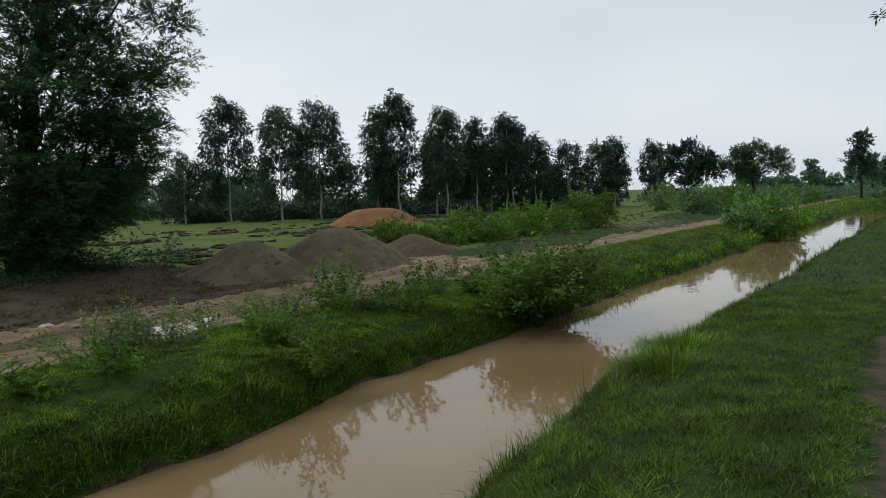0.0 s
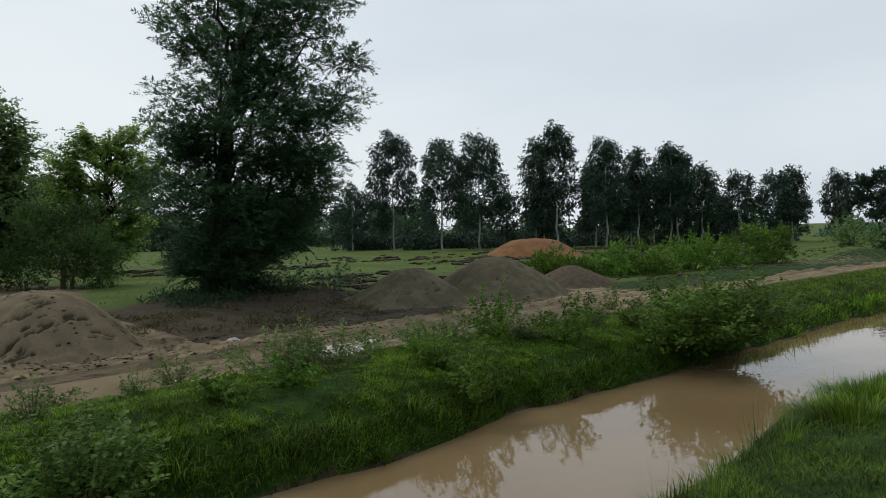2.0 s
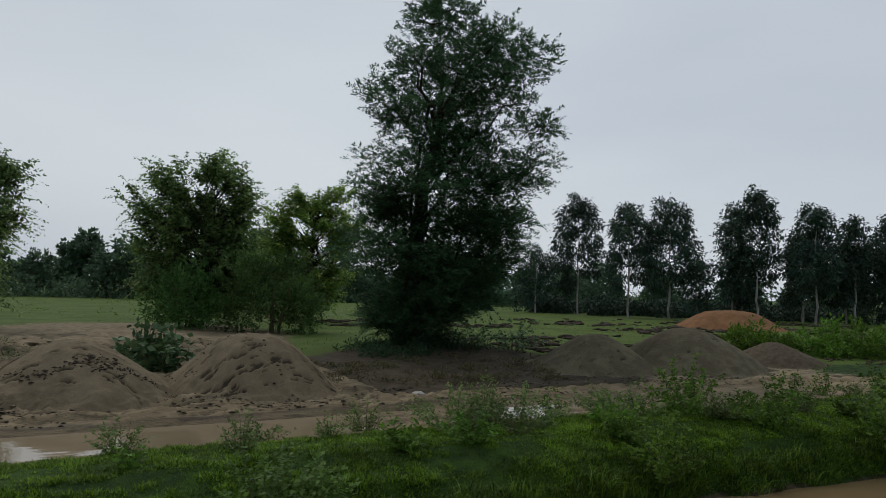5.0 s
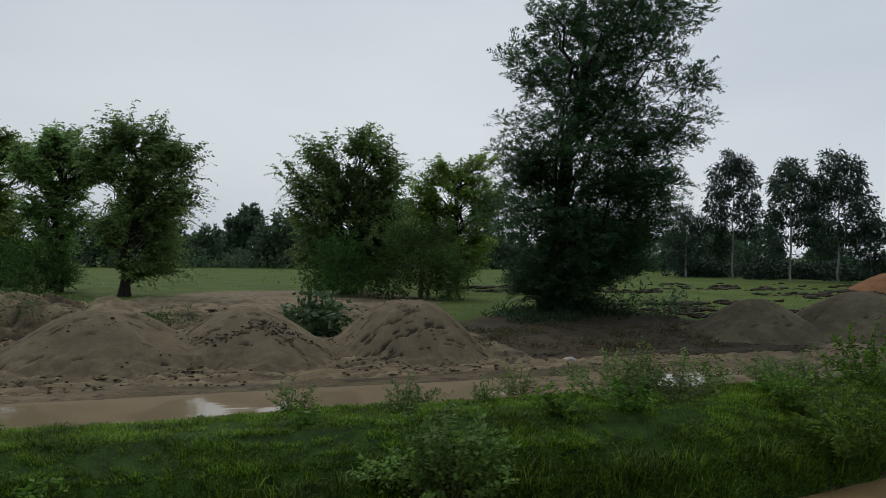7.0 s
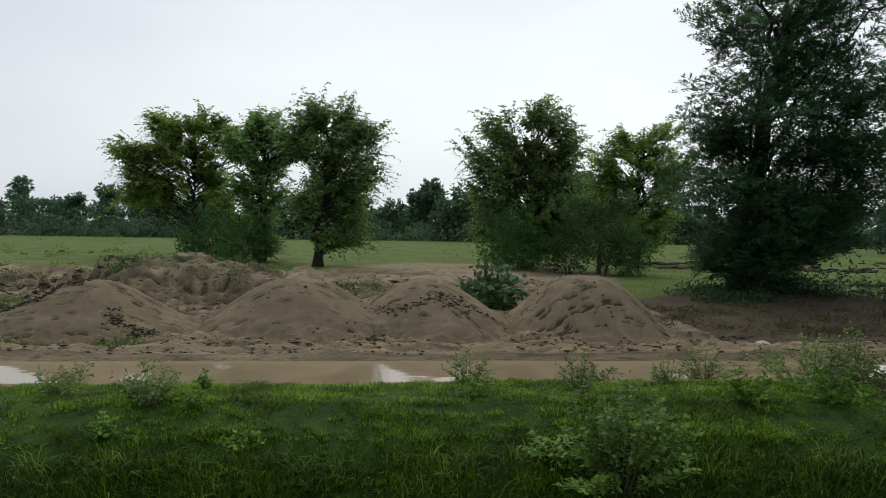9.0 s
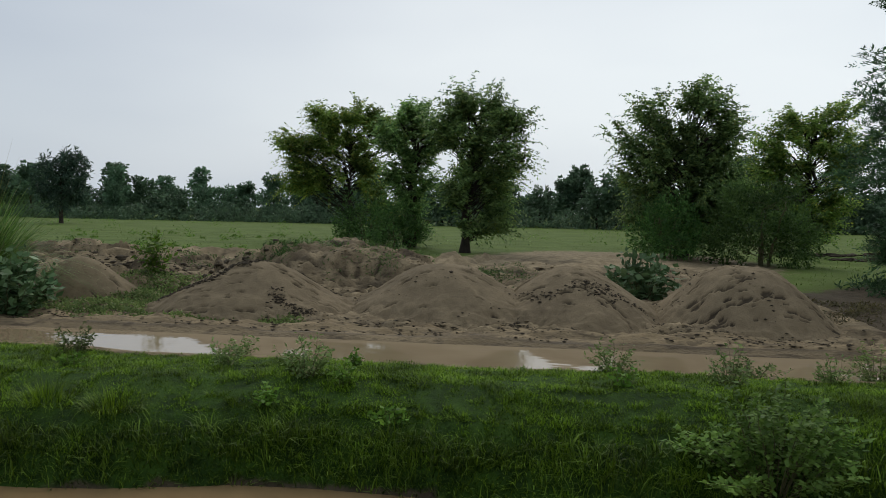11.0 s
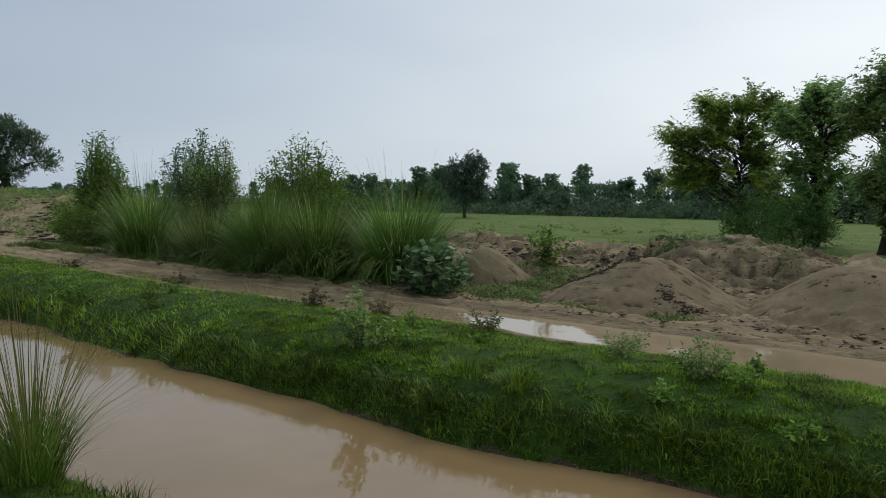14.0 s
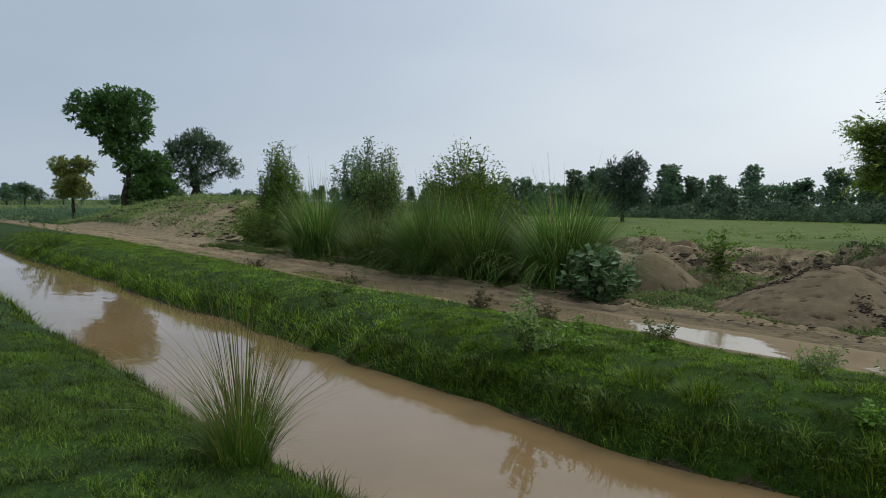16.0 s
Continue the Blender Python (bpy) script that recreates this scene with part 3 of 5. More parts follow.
def make_rising_tree(name, label, x, y, z, lobes, boughs, shoots, per, leaf, length, material, trunk, seed, low=0.2, sink=0.9, trunks=1, lean=(0, 0), group="trees behind the sand"):
    """A tree whose boughs rise outwards from the stem, each ending in a plume of arching shoots with hanging leaves.
    lobes: (side, deep, up, radii, weight), side and deep being across and along the line of sight."""
    r = np.random.default_rng(seed)
    dist = math.hypot(x, y - 0.5)
    rx, ry = (y - 0.5) / dist, -x / dist
    loc = [(l[0] * rx - l[1] * ry, l[0] * ry + l[1] * rx, l[2] * 1.05, *l[3:]) for l in lobes]
    tree = thing(name, x, y, z, label, "tree", group)
    tip, _, pick = crown_points(loc, boughs, r)
    top = max(l[2] for l in loc) * 0.86
    head = np.average(np.array([l[:2] for l in loc]), axis=0, weights=[l[6] for l in loc]) * 0.8 + np.array(lean)
    stems = [head + r.normal(size=2) * 0.5 * (trunks > 1) for _ in range(trunks)]
    tb, limbs, wood = Tubes(), [], Tubes()
    for k, h in enumerate(stems):
        fork = np.array((h[0] * 0.25, h[1] * 0.25, top * 0.36))
        tb.limb((0.22 * (k - (trunks - 1) / 2) * rx, 0.22 * (k - (trunks - 1) / 2) * ry, -0.12), fork, trunk * 1.15, trunk * 0.8, r, 8, 4, 0.03)
        tb.limb(fork, (h[0], h[1], top), trunk * 0.8, trunk * 0.16, r, 7, 6, 0.05)
    foot = np.empty((boughs, 3))
    for k in range(boughs):
        h = stems[k % trunks]
        out_ = math.hypot(tip[k, 0] - h[0] * 0.6, tip[k, 1] - h[1] * 0.6)
        f = min(0.95, max(low, (tip[k, 2] - sink * out_ - 0.35) / top))
        g = 0.25 * f / 0.36 if f < 0.36 else 0.25 + 0.75 * (f - 0.36) / 0.64
        foot[k] = (h[0] * g, h[1] * g, top * f)
    d = tip - foot
    # plumes along the outer part of each bough
    f = 0.6 + 0.4 * r.random((boughs, shoots, 1)) ** 0.7
    o = foot[:, None] + d[:, None] * f + r.normal(size=(boughs, shoots, 3)) * 0.05
    way = unit(unit(d)[:, None] * 0.9 + r.normal(size=o.shape) * 0.36) + 0.35 * step(tip[:, None, 2:] / top, 0.7, 1.0) * np.array((0, 0, 1.0))
    way = unit(way)
    ln = length * (0.4 + 0.8 * r.random((boughs, shoots, 1)) ** 1.5) * (0.75 + 0.5 * r.random((boughs, 1, 1)))
    o, way, ln = o.reshape(-1, 1, 3), way.reshape(-1, 1, 3), ln.reshape(-1, 1, 1)
    q = ((np.arange(per) + r.random((len(o), per))) / per)[..., None]
    at = o + way * q * ln
    at[..., 2] -= (0.45 * ln * q ** 2)[..., 0]
    side = unit(np.cross(way, np.array((0, 0, 1.0)) + r.normal(size=way.shape) * 0.2))
    sign = np.where(np.arange(per) % 2 == 0, 1.0, -1.0)[None, :, None]
    axis = unit(side * sign * 0.65 + way * 0.45 - np.array((0, 0, 0.45)) + r.normal(size=at.shape) * 0.28)
    size = (0.65 + 0.6 * r.random((len(o), per))) * (1.1 - 0.35 * q[..., 0])
    at, axis, size = at.reshape(-1, 3), axis.reshape(-1, 3), size.ravel()
    at[:, 2] = np.maximum(at[:, 2], 0.05)
    part("crown", leaves_mesh("crown", at, axis, leaf[0] * size, leaf[1] * size, material, r, 1.4), tree)
    big = set(r.choice(boughs, min(14, boughs), replace=False).tolist())
    for k in range(boughs):
        if k in big:
            lb = Tubes()
            lb.limb(foot[k], tip[k], trunk * 0.38, 0.012, r, 6, 5, 0.06)
            limbs.append(lb.mesh("limb", M_BARK))
        else:
            wood.limb(foot[k], tip[k], 0.018, 0.006, r, 4, 4, 0.06)
    for k in r.choice(len(o), min(260, len(o)), replace=False):
        a, b = o[k, 0], o[k, 0] + way[k, 0] * ln[k, 0] * 0.8
        wood.limb(a, b - np.array((0, 0, 0.25 * ln[k, 0, 0])), 0.007, 0.003, r, 3, 1, 0)
    stem = part("trunk", tb.mesh("trunk", M_BARK), tree)
    for me in limbs:
        part("limb", me, stem)
    tagged(part("twigs", wood.mesh("twigs", M_BARK), tree), kind="stuff")
    return tree


def make_shrub(name, label, category, x, y, w, h, stems, leaves, leaf, material, seed, depth=None, sink=0.0, bare=0.25, tops=0.0, group="", z=None, lean=(0, 0), wild=0.0, even=0.0, flat=1.2):
    """A shrub: stems that fan from the ground, with leaves along their upper part."""
    r = np.random.default_rng(seed)
    zz = float(height(x, y)) - sink if z is None else z
    ob = thing(name, x, y, zz, label, category, group)
    tb = Tubes()
    ang, rad = r.random(stems) * 2 * math.pi, np.sqrt(r.random(stems))
    tip = np.stack([np.cos(ang) * rad * w / 2 + lean[0], np.sin(ang) * rad * (depth or w) / 2 + lean[1], h * np.sqrt(np.clip(1.05 - 0.85 * rad ** 2, 0.08, 1)) * (0.5 - 0.2 * wild + 0.3 * even + (0.55 + 0.35 * wild - 0.3 * even) * r.random(stems))], 1)
    foot = np.stack([tip[:, 0] * 0.18, tip[:, 1] * 0.18, np.full(stems, -0.06)], 1)
    mid = foot * 0.45 + tip * 0.55 + r.normal(size=tip.shape) * 0.05 * h
    mid[:, 2] = tip[:, 2] * 0.62
    rs = max(0.0022, 0.0065 * h)
    for k in range(stems):
        tb.limb(foot[k], mid[k], rs, rs * 0.7, r, 4, 2, 0.03)
        tb.limb(mid[k], tip[k], rs * 0.7, rs * 0.25, r, 4, 2, 0.03)
    per = max(1, leaves // stems)
    f = bare + (1 - bare) * r.random((stems, per, 1))
    p_ = np.where(f < 0.55, foot[:, None] + (mid - foot)[:, None] * f / 0.55, mid[:, None] + (tip - mid)[:, None] * (f - 0.55) / 0.45)
    p_ = p_ + r.normal(size=p_.shape) * (0.05 - 0.025 * wild) * (w + h) / 2 * (1.15 - 0.6 * f)
    p_[..., 2] = np.maximum(p_[..., 2], 0.02)
    out_ = unit(r.normal(size=p_.shape) * np.array((1, 1, 0.5)) + np.array((0, 0, 0.1)))
    size = (0.6 + 0.7 * r.random(stems * per))
    part("foliage", leaves_mesh("foliage", p_.reshape(-1, 3), out_.reshape(-1, 3), leaf[0] * size, leaf[1] * size, material, r, flat), ob)
    tagged(part("stems", tb.mesh("stems", M_STEM), ob), kind="stuff")
    return ob


def make_thicket(name, label, category, x, y, w, h, clumps, per, leaf, twig, material, seed, depth=None, group="", z=None):
    """A dense rounded bush: several leafy domes of uneven height on short crooked stems."""
    r = np.random.default_rng(seed + 900)
    d = depth or w * 0.8
    lobes = [(0, 0, 0.42 * h, 0.36 * w, 0.36 * d, 0.42 * h, 1.2)]
    for k in range(8):
        a = 2 * math.pi * (k + r.random()) / 8
        q = 0.26 + 0.16 * r.random()
        t = h * (0.22 + 0.5 * r.random() * (1 - q))
        lobes.append((math.cos(a) * q * w, math.sin(a) * q * d, t, 0.20 * w, 0.20 * d, t * 0.9, 0.7))
    for k in range(3):
        lobes.append((r.uniform(-0.25, 0.25) * w, r.uniform(-0.2, 0.2) * d, h * (0.70 + 0.14 * r.random()), 0.15 * w, 0.15 * d, 0.16 * h, 0.35))
    zz = float(height(x, y)) if z is None else z
    return make_tree(name, label, category, x, y, zz, lobes, clumps, per, leaf, twig, material, M_STEM, (0.02 + 0.008 * h, 0.012), seed, 0.05, group, h * 0.7, 0.16, 0, trunks=3, lumpy=False, shoots=0.5, fan=0.3)


def make_tussock(name, label, x, y, rad, length, blades, w, material, seed, lean=0.9, plumes=0, group="", z=None, spread=0.45):
    """A tussock of tall reed grass, with upright flower stalks where it has them."""
    r = np.random.default_rng(seed)
    ob = thing(name, x, y, float(height(x, y)) if z is None else z, label, "tall grass", group)
    a, q = r.random(blades) * 2 * math.pi, np.sqrt(r.random(blades)) * rad
    base = np.stack([np.cos(a) * q * 0.55, np.sin(a) * q * 0.55, np.full(blades, -0.04)], 1)
    tilt = lean * (0.15 + 0.85 * q / rad) * (0.5 + 0.8 * r.random(blades))
    part("foliage", arching_mesh("foliage", base, length * (0.55 + 0.5 * r.random(blades)), w * (0.6 + 0.7 * r.random(blades)), tilt, a + r.normal(size=blades) * 0.5, material, 6, 1.7), ob)
    if plumes:
        a, q = r.random(plumes) * 2 * math.pi, np.sqrt(r.random(plumes)) * rad * 0.5
        base = np.stack([np.cos(a) * q, np.sin(a) * q, np.full(plumes, -0.02)], 1)
        tagged(part("stalks", arching_mesh("stalks", base, length * (0.95 + 0.33 * r.random(plumes)), np.full(plumes, w * (0.7 if w > 0.01 else 1.0)), spread * r.random(plumes) ** 0.7 + 0.05, a, L_STALK, 5, 0.1), ob), kind="stuff")
    return ob


CRUMBS = []


def make_heap(name, label, x, y, w, d, h, material, seed, dents=0, full=1.2, ridge=(0, 0), turn=0.0, category="sand heap", group="sand heaps by the track", crumbs=0, lean=0.0):
    """A dumped heap: steep sides, a rounded top (the fuller the flatter), a spread foot, slips, trodden dents and crumbs."""
    r = np.random.default_rng(seed)
    n = 250 if dents >= 60 and h > 0.7 and w < 4 else 130 if dents > 20 and w < 5 else 80
    g = np.linspace(-1.3, 1.3, n)
    u, v = np.meshgrid(g, g)
    ct, st = math.cos(turn), math.sin(turn)
    gx, gy = x + (u * ct * w - v * st * d) / 2, y + (u * st * w + v * ct * d) / 2
    wob = 1 + 0.09 * vnoise(np.arctan2(v, u) * 1.1 + 7, 0 * u + seed, seed) + 0.08 * fbm(gx * 1.0, gy * 1.0, seed + 5)
    q = np.hypot(u - ridge[0] * (1 - np.abs(u)), v - ridge[1] * (1 - np.abs(v))) / wob
    cone = np.clip(1 - q, 0, 1)
    dome = -np.log(np.exp(-9 * full * cone) + math.exp(-9)) / 9
    dome = dome / dome.max()
    foot = 0.10 * np.clip(1.25 - q, 0, 1.25) ** 2
    hz = h * (dome * 0.95 + foot * 0.5) * (1 + lean * u)
    # slipped faces and a lower shelf
    slip = step(fbm(gx * 0.8 + seed, gy * 0.9, seed + 3, 3), -0.02, 0.06)
    hz = hz - 0.022 * h * slip * step(cone, 0.08, 0.4) + (0.025 * fbm(gx * 1.2, gy * 1.2, seed + 1) + 0.012 * fbm(gx * 11, gy * 11, seed + 2, 2)) * h * step(cone, 0, 0.3)
    # faint damp streaks; below, each dent's shade is added as darker colour
    damp_shade = 0.15 * step(fbm(gx * 1.0, gy * 3.2, seed + 8), 0.05, 0.3) + 0 * u
    for k in range(dents):
        a, b = r.uniform(-0.8, 0.8, 2)
        s = r.uniform(0.014, 0.028) / w * 2
        k1 = r.uniform(1.8, 4.2)
        e = np.clip(1.9 * np.exp(-((u - a) / (s * k1)) ** 2 - ((v - b) / s) ** 2), 0, 1)
        hz = hz - e * 0.045 * step(cone, 0.0, 0.12) + np.exp(-((u - a) / (s * 2.0)) ** 2 - ((v - b + 1.8 * s) / s) ** 2) * 0.02 * step(cone, 0.05, 0.2)
        damp_shade = np.maximum(damp_shade, step(e, 0.35, 0.75) * r.uniform(0.7, 0.95))
    z0 = float(height(x, y))
    under = height(gx, gy)
    under = under + (under[q < 0.9].mean() - under) * step(cone, 0.0, 0.3)
    gz = under + hz - 0.05 * step(q, 1.05, 1.22) - 0.09 * step(q, 1.17, 1.32)
    # crumbs and dead stalks that rolled down in lines
    if crumbs:
        line = np.abs(fbm(gx * 0.9 + gy * 0.7, gy * 0.8 - gx * 0.3, seed + 21, 3))
        pick = np.flatnonzero((line < 0.13 * r.random(line.shape) ** 1.5) & (q < 1.1) & (v < 0.35))
        pick = r.choice(pick, min(crumbs, len(pick)), replace=False)
        CRUMBS.append(np.stack([gx.ravel()[pick], gy.ravel()[pick], gz.ravel()[pick]], 1))
    verts = np.stack([gx - x, gy - y, gz - z0], -1).reshape(-1, 3)
    i = np.arange(n * n).reshape(n, n)
    faces = np.stack([i[:-1, :-1], i[:-1, 1:], i[1:, 1:], i[1:, :-1]], -1).reshape(-1, 4)
    keep = (np.minimum.reduce([q[:-1, :-1], q[1:, 1:], q[:-1, 1:], q[1:, :-1]]) < 1.30).ravel()
    me = make_mesh(name, verts.tolist(), faces[keep].tolist(), material, True)
    add_float(me, "damp_shade", damp_shade)
    ob = new(name, me)
    ob.location = (x, y, z0)
    return tagged(ob, label, category, group)


def add_float(me, name, values):
    a = me.attributes.new(name, "FLOAT", "POINT")
    a.data.foreach_set("value", np.ascontiguousarray(values, np.float32).ravel())


# ---- the ground ----
def spaced(fine, lo, hi, grow, end):
    """Grid lines: fine between lo and hi, then wider and wider out to the ends."""
    a = list(np.arange(lo, hi, fine))
    s, v = fine, a[-1]
    while v < end[1]:
        s *= grow
        v += s
        a.append(v)
    s, v, b = fine, lo, []
    while v > end[0]:
        s *= grow
        v -= s
        b.append(v)
    return np.array(b[::-1] + a)


def sheet(gx, gy, z):
    i = np.arange(gx.size).reshape(gx.shape)
    faces = np.stack([i[:-1, :-1], i[:-1, 1:], i[1:, 1:], i[1:, :-1]], -1).reshape(-1, 4)
    return np.stack([gx, gy, z], -1).reshape(-1, 3), faces


xs = spaced(0.20, -16, 16, 1.07, (-2500, 2500))
ys = spaced(0.14, 1.5, 19, 1.08, (-2500, 2500))
gx, gy = np.meshgrid(xs, ys)
gy = gy + bend(gx)
gz = height(gx, gy) - 0.24 * (1 - step(np.abs(gy - track_mid(gx)) / track_width(gx), 1.25, 1.5)) * step(gx, -74, -72) * (1 - step(gx, 126, 129))
gz = gz - 0.30 * step(gx, -15.0, -14.6) * (1 - step(gx, 4.9, 5.3)) * step(gy, 11.3, 11.7) * (1 - step(gy, 18.8, 19.2))
verts, faces = sheet(gx, gy, gz)
me = strips_mesh("ground", verts, faces, np.zeros((0, 3), int), M_GROUND)
me.polygons.foreach_set("use_smooth", np.ones(len(me.polygons), bool))


def sand_cover(x, y):
    s = dug(x, y)
    near = track_mid(x) - bend(x) - 1.2 * track_width(x)
    y = y - bend(x)
    s = np.maximum(s, step(y, near, near + 0.3) * (1 - step(y, 12.0, 13.0)) * step(x, -60, -48) * (1 - step(x, 70, 100)) * (0.85 - 0.75 * step(x, 15, 20)))
    s = np.maximum(s, bump_at(x, y, 3, 25, 6.5, 8.5) * 1.2)
    s = np.maximum(s, bump_at(x, y, 13.5, 13.2, 6.5, 3.4) * 1.3)
    s = np.maximum(s, bump_at(x, y, 34, 12.0, 13, 3.2) * 0.45)
    s = np.maximum(s, bump_at(x, y, -35, 15.2, 12, 5.4) * 1.0)
    s = np.maximum(s, bump_at(x, y, 40, 12.6, 6, 2.6) * 0.35)
    return s


def soil_cover(x, y):
    canal = step(-height(x, y), 0.47, 0.53)
    y = y - bend(x)
    # dark soil under the big tree, spread wider to paint in its shade
    s = bump_at(x, y, 8.2, 13.8, 5.4, 4.6) * 1.7
    s = np.maximum(s, 0.5 * step(fbm(x * 0.9, y * 0.9, 31), 0.0, 0.3) * dug(x, y) * step(y, 13.5, 15))
    s = np.maximum(s, 0.62 * (1 - step(np.abs(y + 0.15 - 0.40 * step(x, 2.0, 4.5) + 0.3 * vnoise(x * 0.4, 0 * x, 33)), 0.35, 1.0)))
    s = np.maximum(s, 0.6 * step(fbm(x * 0.6, y * 2.2, 35), -0.05, 0.3) * step(y, 10.7, 11.0) * (1 - step(y, 11.6, 12.4)) * step(x, -20, -12) * (1 - step(x, 20, 30)))
    return np.maximum(s, canal)


add_float(me, "field", step(gy - bend(gx), 11.5, 14))
add_float(me, "sand", sand_cover(gx, gy))
add_float(me, "soil", soil_cover(gx, gy))
ground = tagged(new("ground", me), "flat farmland with grassy canal banks and dug sand", "ground", kind="structure")

# the dug-over sand between track and field, trodden all over
gx, gy = np.meshgrid(np.arange(-15.4, 5.7, 0.062), np.arange(10.9, 19.6, 0.062))
gz = height(gx, gy) + 0.012 - 0.08 * np.maximum.reduce([1 - step(gx, -15.4, -14.9), step(gx, 5.2, 5.6), 1 - step(gy, 10.9, 11.2), step(gy, 19.1, 19.5)])
# damp patches; hollows and footprints also get their shade as darker colour
damp_shade = 0.45 * step(fbm(gx * 1.4, gy * 3.6, 75), 0.05, 0.28) * step(gy, 10.8, 11.3) + 0.35 * step(-fbm(gx * 3.3, gy * 4.2, 73, 3), 0.0, 0.25)
r = np.random.default_rng(76)
for k in range(3600):
    a, b = r.uniform(-14.5, 5.2), 11.1 + 8 * r.random() ** 1.5
    s = r.uniform(0.030, 0.075)
    i0, j0 = int((b - 10.9) / 0.062), int((a + 15.4) / 0.062)
    at = np.s_[max(0, i0 - 5):i0 + 6, max(0, j0 - 5):j0 + 6]
    e = np.exp(-((gx[at] - a) / (1.5 * s)) ** 2 - ((gy[at] - b) / s) ** 2)
    gz[at] += 0.03 * np.exp(-((gx[at] - a) / (1.9 * s)) ** 2 - ((gy[at] - b + 1.5 * s) / s) ** 2) - 0.065 * e
    damp_shade[at] = np.maximum(damp_shade[at], 0.85 * step(e, 0.3, 0.9))
verts, faces = sheet(gx, gy, gz)
me = strips_mesh("dug_sand", verts, faces, np.zeros((0, 3), int), M_SAND)
me.polygons.foreach_set("use_smooth", np.ones(len(me.polygons), bool))
add_float(me, "damp_shade", damp_shade)
tagged(new("dug_sand", me), "trodden and dug-over damp sand between heaps", "dug ground", kind="structure")

tx = spaced(0.10, -17, 16, 1.03, (-75, 130))
tv = np.linspace(-1.62, 1.62, 56)
gx, gv = np.meshgrid(tx, tv)
gy = gv * track_width(gx) + track_mid(gx)
gz = track_height(gx, gy)
verts, faces = sheet(gx, gy, gz)
me = strips_mesh("dirt_track", verts, faces, np.zeros((0, 3), int), M_TRACK)
me.polygons.foreach_set("use_smooth", np.ones(len(me.polygons), bool))
PUDDLE = -0.012
# wet hollows and rut lines; the ridge's shaded face is also darkened here
add_float(me, "wet_shade", 0.8 * np.exp(-(((gy - track_mid(gx)) / track_width(gx) - 0.40) / 0.06) ** 2) * step(gx, -24, -16) * (1 - step(gx, 10, 16)) + 0.9 * (1 - step(gz, PUDDLE, PUDDLE + 0.06)) * (step(gx, -30, -14) * (1 - step(gx, 10, 16))) * 0.42 + step(gx, -22, -11) * (1 - step(gx, 9, 15)) * (0.08 + 0.22 * step(fbm(gx * 1.4, gy * 5.0, 29), 0.0, 0.25) + 0.6 * (1 - step(np.abs(fbm(gx * 0.9, gy * 8.0, 129, 3)), 0.015, 0.05))))
tagged(new("dirt_track", me), "rutted muddy dirt track with sandy wheel marks", "dirt track", kind="structure")


def flat_water(name, label, x0, x1, y0, y1, z, nx, material):
    gx, gy = np.meshgrid(np.linspace(x0, x1, nx), np.linspace(y0, y1, 3))
    gy = gy + bend(gx)
    v, f = sheet(gx, gy, 0 * gx + z)
    return tagged(new(name, strips_mesh(name, v, f, np.zeros((0, 3), int), material)), label, "water", kind="structure")


flat_water("canal_water", "brown muddy water standing in the earth canal", -400, 400, 2.0, 6.8, WATER, 401, M_WATER)
flat_water("puddle_water", "shallow brown puddle in the wheel ruts", -16.5, 11.0, 8.75, 11.2, PUDDLE, 28, M_PUDDLE)


# ---- heaps of sand and earth ----
HEAPS = (
    # x, y, w, d, h, dents, fullness, turn, crumbs, label
    (3.28, 12.85, 2.9, 2.8, 0.94, 190, 1.6, 0.1, 90, "trodden heap of damp sand pocked with footprints"),
    (0.55, 13.0, 3.1, 3.0, 0.82, 90, 1.25, -0.25, 420, "steep slipped heap of damp sand beside the track"),
    (-1.65, 12.95, 3.5, 2.9, 0.80, 60, 1.42, 0.0, 90, "broad smooth flat-topped heap of grey-brown sand"),
    (-4.95, 12.6, 3.7, 2.9, 0.84, 110, 1.3, 0.12, 1500, "wide weathered sand heap with sparse creepers"),
    (-9.0, 13.6, 2.2, 1.9, 0.68, 8, 1.3, 0.0, 20, "small smooth mound of pale sand"),
)
for k, (x, y, w, d, h, dents, full, turn, crumbs, label) in enumerate(HEAPS):
    make_heap("sand_mound", label, x, y, w, d, h, M_HEAP, 40 + k, dents, full, turn=turn, crumbs=crumbs)
make_heap("grit_mound", "small dark heap of grey construction grit", 11.6, 13.2, 3.1, 2.8, 0.76, M_GREY, 51, 40, 1.3, group="grit heaps", category="grit heap")
make_heap("grit_mound", "large dark heap of grey construction grit", 14.6, 12.8, 4.8, 3.4, 0.98, M_GREY, 52, 50, 1.35, ridge=(-0.15, 0), group="grit heaps", category="grit heap")
make_heap("rubble_mound", "low heap of brown brick rubble and earth", 18.0, 12.9, 3.0, 2.4, 0.55, M_RUBBLE, 53, 20, 1.2, group="", category="rubble heap")
make_heap("earth_mound", "rounded heap of bright orange-red earth in the field", 33.4, 26.0, 6.3, 5.4, 1.0, M_RED, 54, 24, 1.7, group="", category="earth heap")

